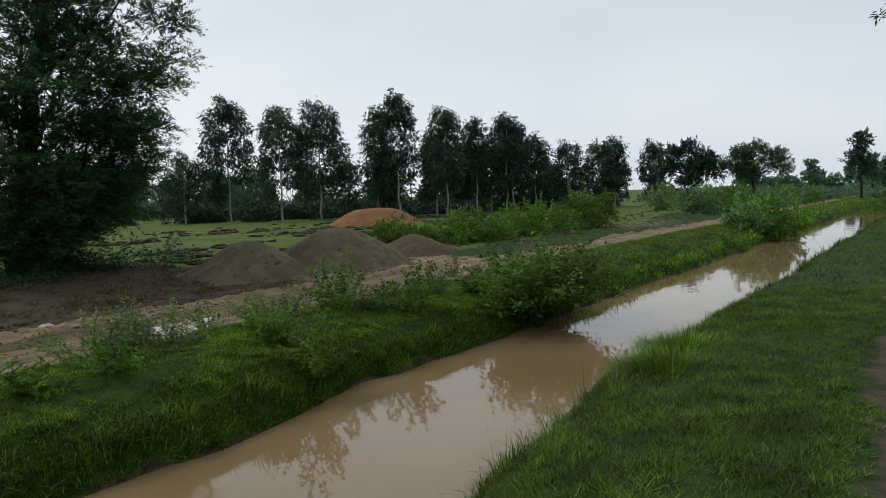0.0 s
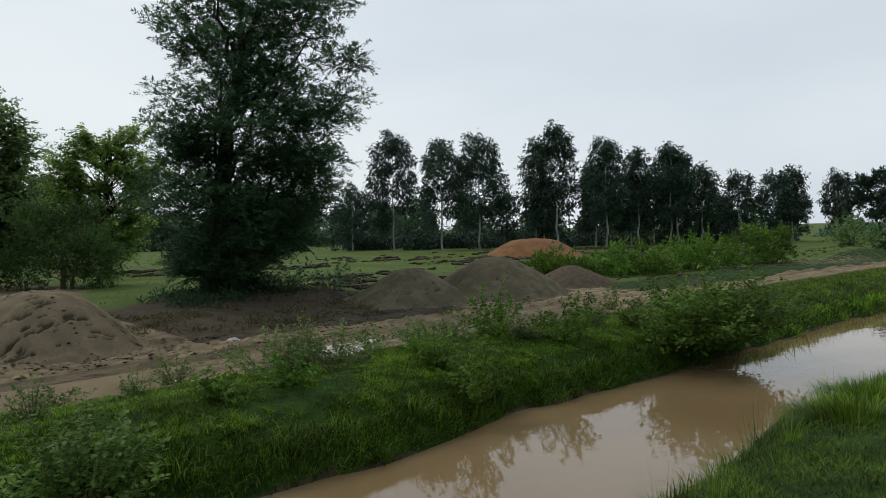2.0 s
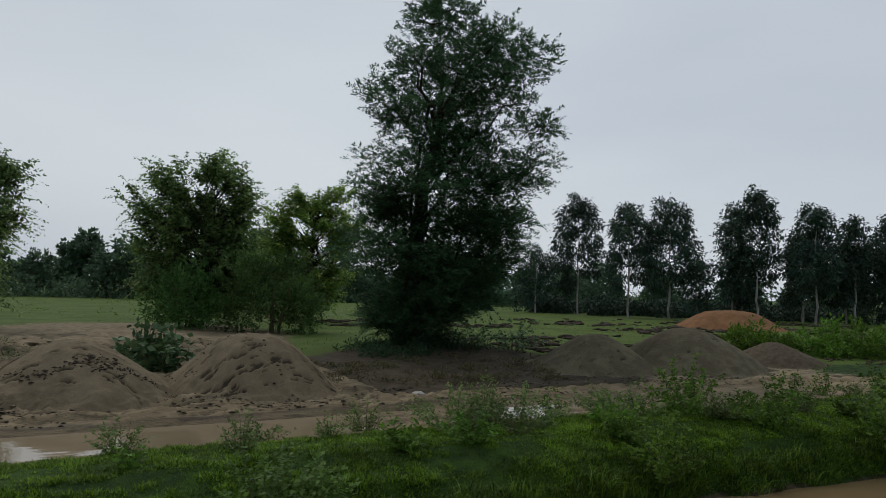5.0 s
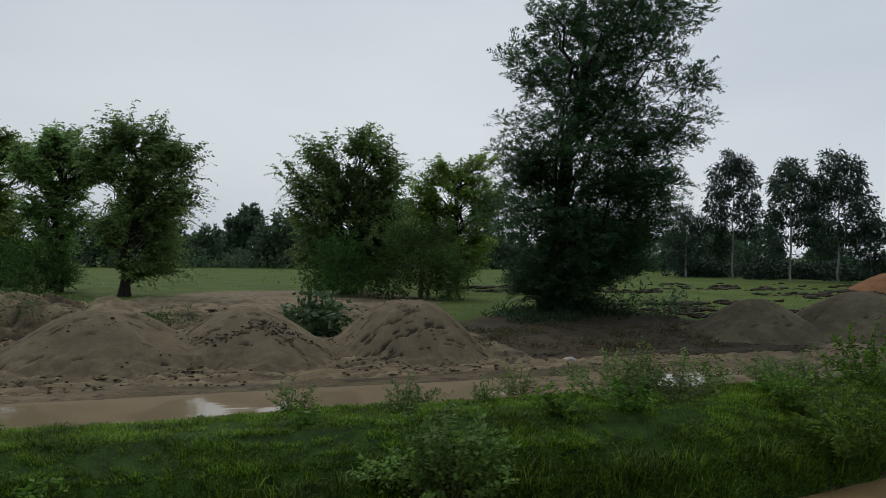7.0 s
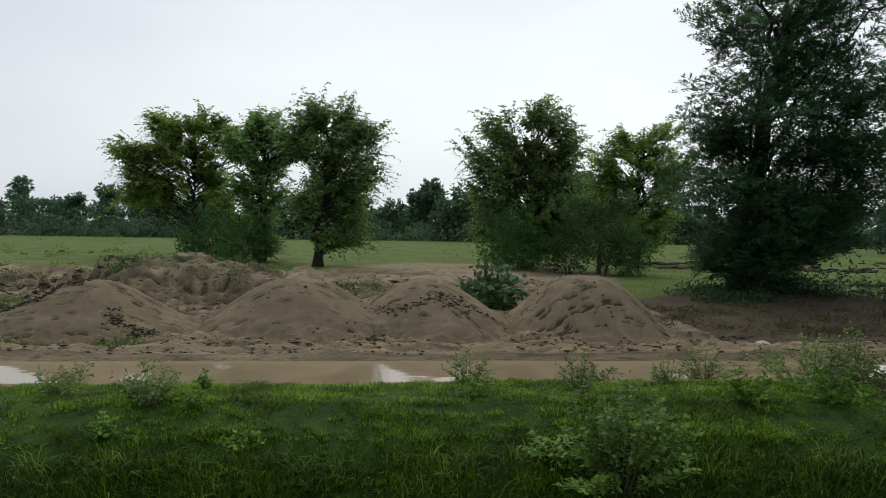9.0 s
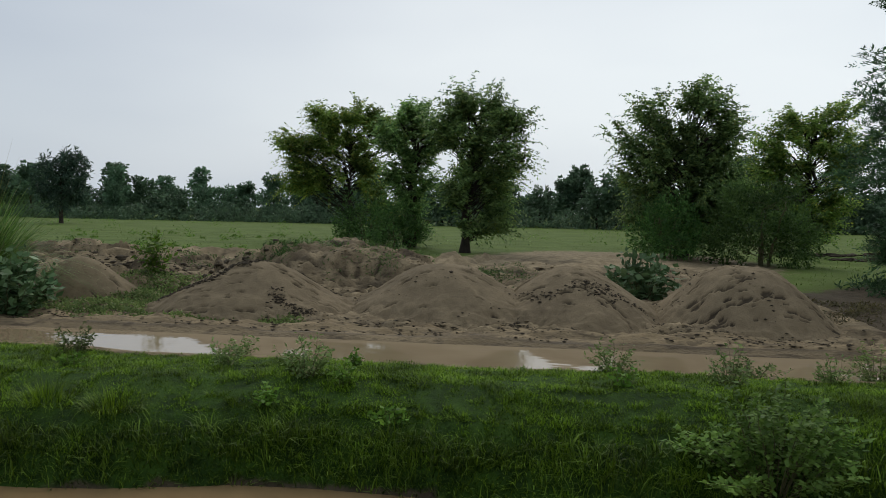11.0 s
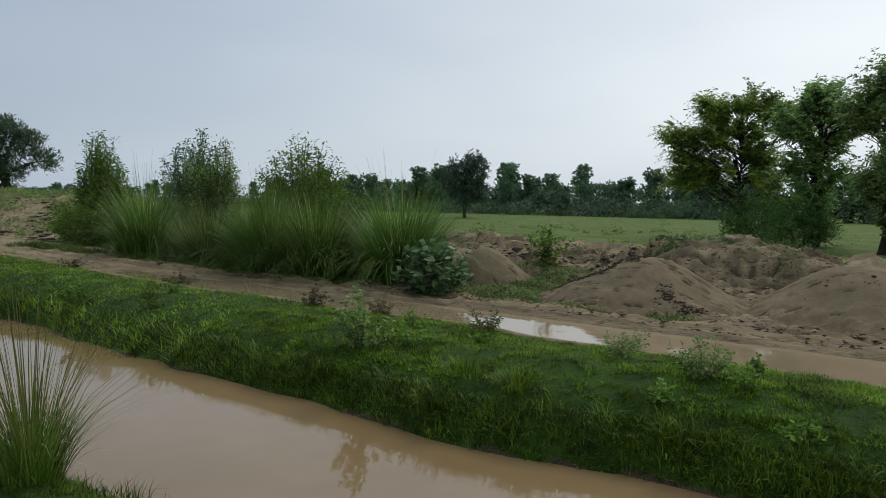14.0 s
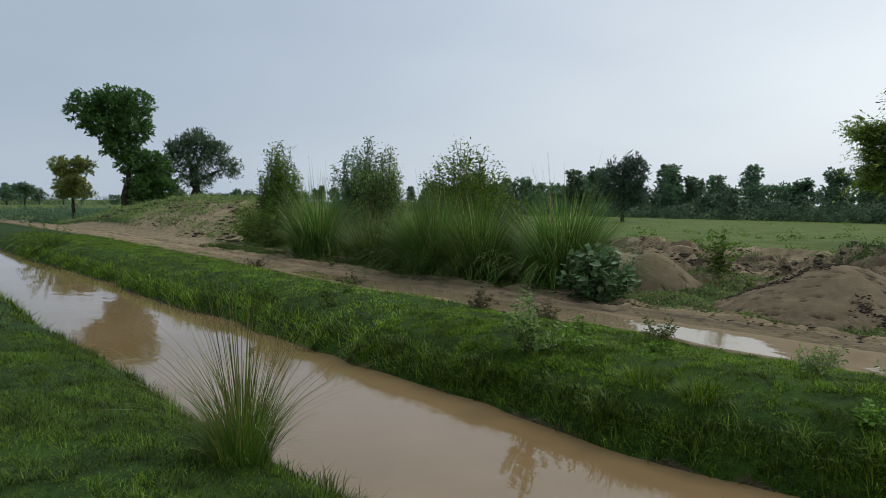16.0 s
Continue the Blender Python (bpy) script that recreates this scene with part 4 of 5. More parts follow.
# ---- trees ----
# the big thorny tree: (side, deep, up, radii, weight)
r = np.random.default_rng(19)
BIG_EDGE = ((0.6, -1.1, 1.0), (1.4, -2.0, 2.5), (2.4, -2.3, 3.7), (3.2, -2.3, 4.0), (4.0, -2.1, 3.7), (4.7, -2.0, 4.0), (5.4, -1.1, 4.1), (5.9, -1.4, 4.1), (6.7, -1.6, 4.2), (7.5, -1.7, 4.3), (8.1, -1.4, 3.9), (8.5, -1.2, 3.2), (8.9, -1.0, 2.2))
pads = []
for k in range(170):
    z = 0.6 + 8.3 * ((k + r.random()) / 170) ** 1.15
    lo, hi = (float(np.interp(z, [b[0] for b in BIG_EDGE], [b[q] for b in BIG_EDGE])) for q in (1, 2))
    ru = 0.60 + 0.45 * r.random()
    a, q = r.random() * 2 * math.pi, r.random() ** 0.5
    u = (lo + hi) / 2 + math.cos(a) * q * max(0.2, (hi - lo) / 2 - 0.75 * ru)
    v = math.sin(a) * q * (2.4 - 0.9 * abs(z - 4.5) / 4.5)
    pads.append((u, v, z - 0.1, ru, ru, 0.30 + 0.20 * r.random(), 0.9 if z > 4.6 else 1.4))
make_tree("acacia_tree", "large dark feathery-leaved acacia tree with dense low crown", "tree", 8.85, 17.5, float(height(8.85, 17.5)) - 0.03,
          pads, 7600, 32, (0.110, 0.032), 0.46, L_ACACIA, M_BARK, (0.25, 0.085), 3, 0.0, spread=0.13, branches=120, trunk_top=6.9, lumpy=False, fan=0.3, steep=1.6, plumed=True)

make_rising_tree("tree", "dense dark-leaved tree with drooping leafy shoots", 5.5, 28.1, 0.17, (
    (-1.3, 0, 5.4, 0.8, 1.0, 0.7, 0.9), (0.6, 0, 5.6, 0.9, 1.1, 0.7, 1.0), (-2.0, 0, 4.2, 0.8, 1.0, 0.8, 0.9), (-0.6, 0, 4.2, 1.3, 1.2, 1.0, 1.4), (1.4, 0.2, 4.6, 0.9, 1.1, 0.8, 0.9),
    (0.9, 0.2, 3.6, 1.2, 1.3, 0.9, 1.3), (-1.3, 0, 3.0, 1.2, 1.2, 0.9, 1.4), (0.5, 0, 2.5, 1.4, 1.2, 1.0, 1.4), (-0.6, 0, 1.6, 1.4, 1.1, 0.9, 1.4), (1.6, 0, 2.4, 1.0, 1.0, 0.8, 1.0), (0.2, 0, 0.9, 1.2, 1.0, 0.6, 0.9)),
    330, 12, 17, (0.16, 0.072), 1.1, L_DARK, 0.17, 4, 0.08, 0.75, trunks=2)
make_rising_tree("tree", "lighter green leafy tree with an open airy crown", 11.9, 33.0, 0.17, (
    (-0.6, 0, 5.4, 0.9, 1.0, 0.7, 0.8), (1.2, 0, 5.7, 0.9, 1.0, 0.7, 0.9), (-1.8, 0, 4.6, 0.8, 1.0, 0.7, 0.8), (0.3, 0, 4.6, 1.5, 1.3, 0.8, 1.2), (1.8, 0, 4.5, 0.8, 1.0, 0.8, 0.7),
    (-0.8, 0, 3.5, 1.2, 1.1, 0.7, 0.9), (1.2, 0, 3.4, 1.1, 1.1, 0.7, 0.9), (-1.9, 0, 3.2, 1.0, 1.0, 0.8, 0.8), (0.6, 0, 2.3, 1.1, 1.0, 0.7, 1.0), (-0.8, 0, 2.1, 1.0, 1.0, 0.7, 0.9), (0.4, 0, 1.3, 1.0, 1.0, 0.7, 0.7)),
    185, 12, 16, (0.18, 0.082), 1.1, L_LIGHT, 0.15, 5, 0.12, 0.75)
make_rising_tree("tree", "drooping green willowy tree with bare leaning trunk", -2.6, 27.4, 0.25, (
    (-0.1, 0, 5.3, 0.7, 0.9, 0.6, 0.9), (0.9, 0, 5.2, 0.7, 0.9, 0.6, 0.8), (-0.9, 0, 4.6, 0.7, 0.9, 0.7, 0.9), (1.8, 0, 4.7, 0.6, 0.8, 0.6, 0.8), (1.9, 0, 3.8, 0.7, 0.8, 0.7, 0.7),
    (0.3, 0, 4.2, 1.2, 1.1, 0.8, 1.3), (1.0, 0, 3.3, 1.0, 1.0, 0.8, 1.0), (0.1, 0, 3.0, 0.9, 0.9, 0.7, 0.8), (1.1, 0, 2.3, 0.9, 0.8, 0.8, 0.8), (-0.3, 0, 2.1, 0.6, 0.7, 0.6, 0.4), (1.2, 0, 1.3, 0.7, 0.7, 0.6, 0.6), (0.5, 0, 0.9, 0.7, 0.7, 0.4, 0.5)),
    200, 12, 17, (0.16, 0.072), 1.15, L_DARK, 0.13, 6, 0.08, 0.8, 2)
make_rising_tree("tree", "thick-trunked dark green tree wrapped in climbers", -5.3, 30.6, 0.25, (
    (0.3, 0, 5.3, 0.9, 1.0, 0.7, 1.0), (-0.7, 0, 4.6, 0.8, 1.0, 0.7, 0.8), (0.9, 0, 4.4, 0.9, 1.0, 0.7, 0.9), (0.1, 0, 3.7, 1.0, 1.0, 0.7, 0.9), (-0.5, 0, 2.9, 0.8, 0.7, 0.6, 0.6), (0.7, 0, 2.8, 0.8, 0.7, 0.6, 0.6), (0.1, 0, 1.9, 0.5, 0.5, 0.8, 0.7), (0.1, 0, 0.8, 0.7, 0.6, 0.5, 0.6)),
    135, 12, 16, (0.16, 0.074), 1.05, L_DARK, 0.30, 7, 0.08, 0.75)
make_rising_tree("tree", "wide light green tree with yellowing upper leaves", -9.0, 35.0, 0.22, (
    (-1.2, 0, 5.6, 1.0, 1.0, 0.6, 1.0), (0.5, 0, 5.8, 1.0, 1.0, 0.6, 1.0), (-2.9, 0, 4.6, 0.8, 1.0, 0.6, 0.9), (1.9, 0, 5.3, 0.9, 1.0, 0.6, 0.9), (-0.8, 0, 4.6, 1.6, 1.4, 0.8, 1.5), (2.8, 0, 4.8, 0.7, 0.9, 0.5, 0.6),
    (-2.5, 0, 3.6, 1.0, 1.0, 0.7, 0.9), (0.5, 0, 3.7, 1.0, 1.0, 0.6, 0.7), (-1.3, 0, 3.0, 1.2, 1.0, 0.7, 0.9), (-2.6, 0, 2.7, 0.8, 0.8, 0.5, 0.5), (0.8, 0, 2.5, 0.9, 0.9, 0.6, 0.5), (1.6, 0, 1.5, 1.0, 1.0, 0.7, 0.7)),
    240, 12, 16, (0.18, 0.082), 1.15, L_LIGHT, 0.17, 8, 0.25, 0.6, lean=(0.2, 0))
make_shrub("bush", "dark thicket of low branches around the trunk", "bush", 8.5, 17.0, 1.6, 0.7, 40, 1800, (0.10, 0.035), L_ACACIA, 17, bare=0.05, wild=0.6)
make_shrub("bush", "dark thicket of low branches around the trunk", "bush", 9.7, 17.4, 1.5, 0.7, 40, 1500, (0.10, 0.035), L_ACACIA, 18, bare=0.05, wild=0.6)
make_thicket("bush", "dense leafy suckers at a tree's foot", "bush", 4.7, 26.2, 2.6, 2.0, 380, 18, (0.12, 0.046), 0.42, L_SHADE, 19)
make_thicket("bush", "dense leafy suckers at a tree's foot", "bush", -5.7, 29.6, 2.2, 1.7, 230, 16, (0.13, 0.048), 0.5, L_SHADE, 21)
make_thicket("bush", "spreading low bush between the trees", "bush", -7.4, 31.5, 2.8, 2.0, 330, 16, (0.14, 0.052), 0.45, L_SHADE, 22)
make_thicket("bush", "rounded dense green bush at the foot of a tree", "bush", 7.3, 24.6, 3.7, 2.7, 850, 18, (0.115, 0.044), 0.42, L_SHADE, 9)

# the row of eucalyptus along the field's far side
EUC = (
    (38.59, 45.14, 9.9, 3.4), (38.98, 39.9, 9.0, 3.3), (41.48, 38.15, 9.1, 4.2), (45.02, 35.24, 9.2, 2.3), (45.2, 33.32, 10.1, 2.9), (48.36, 30.83, 9.0, 3.0), (51.81, 29.92, 8.2, 2.2),
    (54.33, 28.37, 8.7, 3.0), (56.15, 28.67, 8.2, 2.5), (57.66, 27.17, 6.9, 2.8), (62.6, 26.08, 6.4, 2.4), (63.65, 23.41, 6.2, 2.6), (64.99, 22.33, 6.7, 2.8), (67.93, 19.65, 6.4, 2.1),
    (50.19, 32.93, 7.2, 3.0), (53.31, 31.44, 6.4, 3.2), (43.22, 37.05, 4.6, 2.4), (36.24, 47.78, 5.6, 3.2), (58.75, 30.41, 5.8, 3.6), (46.95, 35.82, 5.6, 2.8), (51.44, 33.75, 6.6, 3.2), (55.87, 30.69, 6.4, 3.4), (61.1, 27.77, 5.0, 3.0), (66.83, 23.02, 4.6, 3.0))
for k, (x, y, h, w) in enumerate(EUC):
    x, y, h, w = x + 0.6, y - 0.4, h * 0.96, w * 0.88
    r = np.random.default_rng(100 + k)
    lobes = []
    n = 11
    for j in range(n):
        f = (0.30 if h > 6 else 0.20) + (0.66 if h > 6 else 0.76) * (j / (n - 1)) ** 0.85
        wide = w * 0.5 * (0.55 + 0.55 * math.sin(math.pi * min(1, (f - 0.12) / 0.95)))
        off = (0.75 if j % 2 else -0.75) * wide * (0.35 + 0.65 * r.random()) * (1 - 0.5 * (j == n - 1))
        lobes.append((off, r.normal() * wide * 0.4, h * f * (0.97 + 0.05 * r.random()), wide * (0.48 + 0.24 * r.random()), wide * 0.6, h * (0.065 + 0.04 * r.random()), 1.0))
    make_tree("eucalyptus_tree", "tall dark eucalyptus with a pale bare lower trunk", "tree", x, y, 0.17, lobes, int(28 * h * w), 13, (0.24, 0.10), 0.42, L_EUC, M_BARK_PALE, (0.075, 0.022), 200 + k, 0.5, "row of eucalyptus across the field", h * 0.92, 0.40, 16, crook=0.02, lumpy=False)

# trees by the track's east end
make_tree("tree", "broad rounded dark tree beyond the field", "tree", 65.46, 15.19, 0.17, (
    (-1.1, 0, 4.4, 1.2, 1.2, 0.9, 1), (0.3, 0, 4.8, 1.3, 1.3, 0.9, 1), (1.5, 0, 4.2, 1.2, 1.2, 0.9, 1), (-1.7, 0, 3.3, 1.1, 1.2, 0.9, 1), (1.9, 0, 3.1, 1.0, 1.2, 0.9, 1), (0, 0, 3.3, 2.0, 1.6, 1.0, 1.6), (0, 0, 2.1, 1.7, 1.4, 0.8, 1)), 640, 15, (0.30, 0.1), 0.5, L_EUC, M_BARK, (0.15, 0.07), 31, 0.0, branches=30)
make_tree("acacia_tree", "flat-topped spreading acacia tree by the track", "tree", 71.8, 10.6, 0.17, (
    (0, 0, 4.9, 1.4, 1.4, 0.8, 1.2), (-1.3, 0, 4.3, 1.3, 1.3, 0.9, 1.2), (1.4, 0, 4.2, 1.3, 1.3, 0.9, 1.2), (-2.0, 0, 3.3, 1.1, 1.2, 0.8, 1), (2.1, 0, 3.2, 1.1, 1.2, 0.8, 1), (0, 0, 3.4, 1.9, 1.6, 0.9, 1.3), (0, 0, 2.4, 1.6, 1.4, 0.6, 0.6)), 640, 15, (0.28, 0.07), 0.6, L_ACACIA, M_BARK, (0.15, 0.08), 32, -0.1, branches=60)
make_tree("tree", "slim dark tree at the track's far bend", "tree", 82.11, 2.08, 0.17, (
    (0, 0, 5.6, 0.8, 0.8, 0.9, 1), (-0.4, 0, 4.3, 1.0, 0.9, 0.9, 1), (0.4, 0, 3.2, 1.1, 1.0, 0.9, 1)), 260, 14, (0.32, 0.1), 0.6, L_EUC, M_BARK, (0.12, 0.06), 33, 0.1, branches=20)
make_tree("tree", "tall dark roadside tree with overhanging branches", "tree", 28.27, -2.09, 0.1, (
    (0.2, 0, 9.0, 2.0, 2.0, 1.4, 1), (-0.6, 0, 7.4, 1.8, 2.0, 1.3, 1), (1.2, 0, 6.6, 2.2, 2.2, 1.5, 1), (1.0, 0, 5.0, 1.6, 1.6, 1.0, 0.7)), 700, 18, (0.24, 0.07), 0.8, L_ACACIA, M_BARK, (0.22, 0.1), 34, 0.1, branches=50)

# trees at the west end
make_tree("tree", "leaning dark tree with a mushroom-shaped climber-covered crown", "tree", -59.95, 18.0, 0.2, (
    (-2.7, 0, 8.6, 1.3, 1.4, 1.2, 1.0), (-0.9, 0, 9.2, 1.6, 1.6, 1.1, 1.3), (0.7, 0, 9.1, 1.3, 1.5, 1.2, 1.1), (-1.5, 0, 7.7, 1.7, 1.6, 1.1, 1.3), (0.6, 0, 7.2, 1.6, 1.5, 1.1, 1.3), (-0.3, 0, 5.9, 1.5, 1.4, 1.0, 1.1),
    (0.9, 0, 4.6, 1.5, 1.4, 1.1, 1.2), (2.2, 0, 4.2, 1.4, 1.3, 1.1, 1.0), (1.5, 0, 2.9, 1.6, 1.4, 1.2, 1.3), (2.6, 0, 2.6, 1.1, 1.3, 1.2, 1.0), (1.6, 0, 1.3, 1.5, 1.3, 0.9, 1.0)), 1900, 16, (0.27, 0.13), 0.45, L_CREEPER, M_BARK, (0.26, 0.12), 35, 0.15, branches=20, trunk_top=6.4, lumpy=False)
make_tree("tree", "small round tree with yellow-green leaves and bent trunk", "tree", -65.9, 15.6, 0.25, (
    (-0.7, 0, 4.2, 0.9, 0.9, 0.8, 1), (0.6, 0, 4.3, 0.9, 0.9, 0.7, 1), (0, 0, 3.3, 1.4, 1.2, 0.9, 1.4), (-0.6, 0, 2.2, 1.1, 1.0, 0.7, 0.9), (0.6, 0, 2.3, 0.9, 0.9, 0.7, 0.8)), 420, 16, (0.26, 0.12), 0.42, L_YELLOW, M_BARK, (0.14, 0.08), 36, 0.1, branches=20, trunk_top=3.4)
make_tree("tree", "domed grey-green tree with many upright branches", "tree", -70.3, 28.0, 0.9, (
    (0, 0, 6.6, 1.5, 1.5, 1.0, 1.2), (-1.7, 0, 5.6, 1.3, 1.4, 1.1, 1), (1.7, 0, 5.6, 1.3, 1.4, 1.1, 1), (-2.6, 0, 4.0, 1.0, 1.2, 1.2, 0.7), (3.0, 0, 4.0, 1.2, 1.2, 1.2, 0.6), (0, 0, 4.4, 2.0, 1.7, 1.3, 1.0), (0, 0, 2.8, 2.2, 1.8, 1.2, 1.0)), 1000, 15, (0.30, 0.075), 0.6, L_FAR, M_BARK, (0.40, 0.12), 37, -0.25, branches=70, trunk_top=4.4, trunks=2, lumpy=False)
make_tree("tree", "small solitary far-off tree in the field", "tree", -108.0, 19.5, 0.2, ((0, 0, 2.9, 1.4, 1.3, 0.6, 1), (0.2, 0, 2.2, 1.1, 1.1, 0.6, 0.6)), 120, 12, (0.4, 0.15), 0.5, L_FAR, M_BARK, (0.12, 0.06), 38, 0.0, branches=10)
make_tree("tree", "drooping dark tree standing alone in the field", "tree", -37.9, 53.8, 0.17, (
    (0.8, 0, 5.2, 1.1, 1.1, 0.8, 1), (-0.8, 0, 4.6, 1.0, 1.0, 0.8, 1), (0.6, 0, 3.9, 1.5, 1.3, 0.9, 1.2), (-0.8, 0, 3.0, 1.1, 1.1, 1.0, 1), (0.8, 0, 2.6, 1.1, 1.1, 1.0, 1), (-0.2, 0, 1.6, 1.1, 1.0, 0.7, 0.6)), 480, 14, (0.34, 0.1), 0.65, L_EUC, M_BARK, (0.15, 0.07), 39, 0.3, branches=20)

# the far edge of the fields: trees in several sizes, then undergrowth
far_kinds = []
FAR_SHAPES = (
    ((0, 0, 4.4, 1.3, 1.3, 1.0, 1), (-0.9, 0, 3.2, 1.3, 1.3, 1.0, 1), (0.9, 0, 3.0, 1.4, 1.4, 1.0, 1), (0, 0, 1.9, 1.7, 1.6, 0.8, 1)),
    ((0, 0, 5.2, 0.7, 0.7, 0.9, 1), (-0.4, 0, 4.2, 0.9, 0.9, 0.7, 1), (0.4, 0, 3.2, 1.0, 1.0, 0.7, 1), (0, 0, 2.2, 1.1, 1.1, 0.7, 1)),
    ((-1.2, 0, 3.0, 1.3, 1.3, 0.8, 1), (1.1, 0, 3.2, 1.3, 1.3, 0.8, 1), (0, 0, 2.2, 2.1, 1.8, 0.9, 1), (0, 0, 1.2, 1.9, 1.7, 0.7, 0.8)),
    ((0.2, 0, 4.9, 0.9, 0.9, 0.5, 1), (-0.5, 0, 4.1, 1.2, 1.1, 0.45, 1), (0.5, 0, 3.3, 1.3, 1.2, 0.5, 1), (0, 0, 2.4, 1.3, 1.2, 0.5, 0.8)),
    ((0, 0, 2.3, 1.6, 1.5, 0.8, 1), (-1.0, 0, 1.5, 1.3, 1.3, 0.7, 1), (1.0, 0, 1.4, 1.3, 1.3, 0.7, 1)))
far_labels = ("rounded dark tree at the field's far edge", "slim pointed dark tree at the field's far edge", "low spreading dark tree at the field's far edge", "layered open-crowned tree at the field's far edge", "low dark bushy tree at the field's far edge")
for k, lobes in enumerate(FAR_SHAPES):
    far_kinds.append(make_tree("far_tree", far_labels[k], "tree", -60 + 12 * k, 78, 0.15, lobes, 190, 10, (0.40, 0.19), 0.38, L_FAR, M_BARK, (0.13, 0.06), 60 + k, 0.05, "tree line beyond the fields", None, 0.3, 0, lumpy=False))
r = np.random.default_rng(77)
spots = []
for k in range(150):                     # north
    fx = -92 + 168 * (k + r.random()) / 150
    spots.append((fx, 74 + 12 * r.random() + (8 if k % 3 == 0 else 0), (0.62 + 0.72 * r.random() ** 1.5) * (0.84 + 0.16 * float(step(fx, -45, -15)))))
for k in range(30):                      # north-west, farther off
    spots.append((-170 + 92 * (k + r.random()) / 30, 78 + 70 * r.random(), 0.8 + 0.6 * r.random()))
for k in range(46):                      # west
    spots.append((-180 - 60 * r.random(), -12 + 140 * (k + r.random()) / 46, 0.7 + 0.5 * r.random()))
for k in range(26):                      # behind the eucalyptus
    spots.append((43 + 60 * (k + r.random()) / 26, 64 - 44 * k / 26 + 12 * r.random(), 0.6 + 0.4 * r.random()))
for k in range(26):                      # east
    spots.append((110 + 60 * r.random(), 22 - 34 * (k + r.random()) / 26, 0.6 + 0.45 * r.random()))
for x, y, s in spots:
    src = far_kinds[int(r.integers(5))]
    copy_thing(src, Matrix.Translation((x, y, 0.15)) @ pose(0, 0, 0, 0, 0, r.random() * 360) @ Matrix.Diagonal((s * (0.9 + 0.5 * r.random()), s * (0.9 + 0.5 * r.random()), s, 1)))


def undergrowth(name, label, pts, h, leaves, leaf, material, seed, kind="stuff"):
    """A belt of low scrub nobody could count."""
    r = np.random.default_rng(seed)
    pts = np.array(pts)
    pick = r.integers(len(pts), size=leaves)
    d = unit(r.normal(size=(leaves, 3)))
    c = pts[pick]
    at = np.stack([c[:, 0] + d[:, 0] * c[:, 2], c[:, 1] + d[:, 1] * c[:, 2], 0 * c[:, 0]], 1)
    at[:, 2] = height(at[:, 0], at[:, 1]) + np.abs(d[:, 2]) * h * c[:, 2] * r.random(leaves) ** 0.6
    ob = new(name, leaves_mesh(name, at, unit(r.normal(size=(leaves, 3))), leaf[0] * (0.6 + 0.8 * r.random(leaves)), leaf[1], material, r))
    return tagged(ob, label, "scrub", kind=kind)


belt = [(fx, 72 + 7 * r.random(), (1.6 + 1.6 * r.random() ** 2) * (0.72 + 0.28 * float(step(fx, -45, -15)))) for fx in -95 + 175 * r.random(420)]
belt += [(-180 + 90 * r.random(), 80 + 60 * r.random(), 1.6 + 1.2 * r.random()) for _ in range(110)]
belt += [(-200 - 30 * r.random(), 140 * r.random(), 2.2 + 1.2 * r.random()) for _ in range(120)]
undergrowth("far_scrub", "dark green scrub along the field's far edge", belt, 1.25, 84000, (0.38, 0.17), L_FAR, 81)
belt = [(38.5 + 28.5 * f + 3 * r.normal(), 51.6 - 25.7 * f + 1.6 * r.normal(), 0.7 + 0.5 * r.random()) for f in r.random(150)]
undergrowth("field_scrub", "dark scrub beneath the eucalyptus row", belt, 1.6, 30000, (0.36, 0.15), L_EUC, 82)
belt = [(88 + 70 * r.random(), -14 + 44 * r.random(), 0.9 + 0.8 * r.random()) for _ in range(240)]
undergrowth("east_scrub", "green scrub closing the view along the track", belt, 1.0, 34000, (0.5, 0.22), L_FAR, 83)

# ---- bushes in the middle distance ----
for k, (x, y, w, h) in enumerate(((21.22, 13.75, 2.4, 1.0), (22.98, 12.89, 2.3, 1.1), (25.37, 13.13, 2.6, 1.25), (27.33, 12.44, 2.6, 1.55), (29.79, 12.2, 2.4, 1.5), (31.48, 11.81, 2.2, 1.35), (19.45, 14.43, 2.0, 0.8))):
    make_thicket("bush", "bright green rounded bush on waste ground", "bush", x, y, w * 1.05, h * (0.72 + 0.4 * float(step(x, 26, 31))), 230, 15, (0.13, 0.056), 0.28, L_BUSH, 300 + k, group="bushes by the sandy track")
for k, (x, y, w, h, m) in enumerate(((31.4, 5.2, 1.2, 0.95, L_DARK), (32.3, 4.25, 1.8, 1.7, L_BUSH), (35.5, 4.4, 1.3, 0.7, L_DARK), (43.84, 11.65, 2.6, 1.5, L_DARK), (47.58, 10.47, 2.2, 1.1, L_GREY), (52.28, 9.53, 3.2, 1.7, L_BUSH), (56.99, 8.68, 3.0, 1.6, L_BUSH), (62.63, 7.58, 3.5, 1.8, L_DARK), (68.25, 6.01, 3.2, 1.6, L_BUSH), (60.3, 0.39, 3.2, 1.1, L_BUSH), (65.93, -1.08, 3.0, 1.2, L_BUSH), (53.33, 11.08, 2.4, 1.8, L_DARK))):
    make_thicket("bush", "leafy green bush beside the canal track", "bush", x, y, w, h, 150, 13, (0.17, 0.075), 0.36, m, 320 + k, group="bushes towards the east")

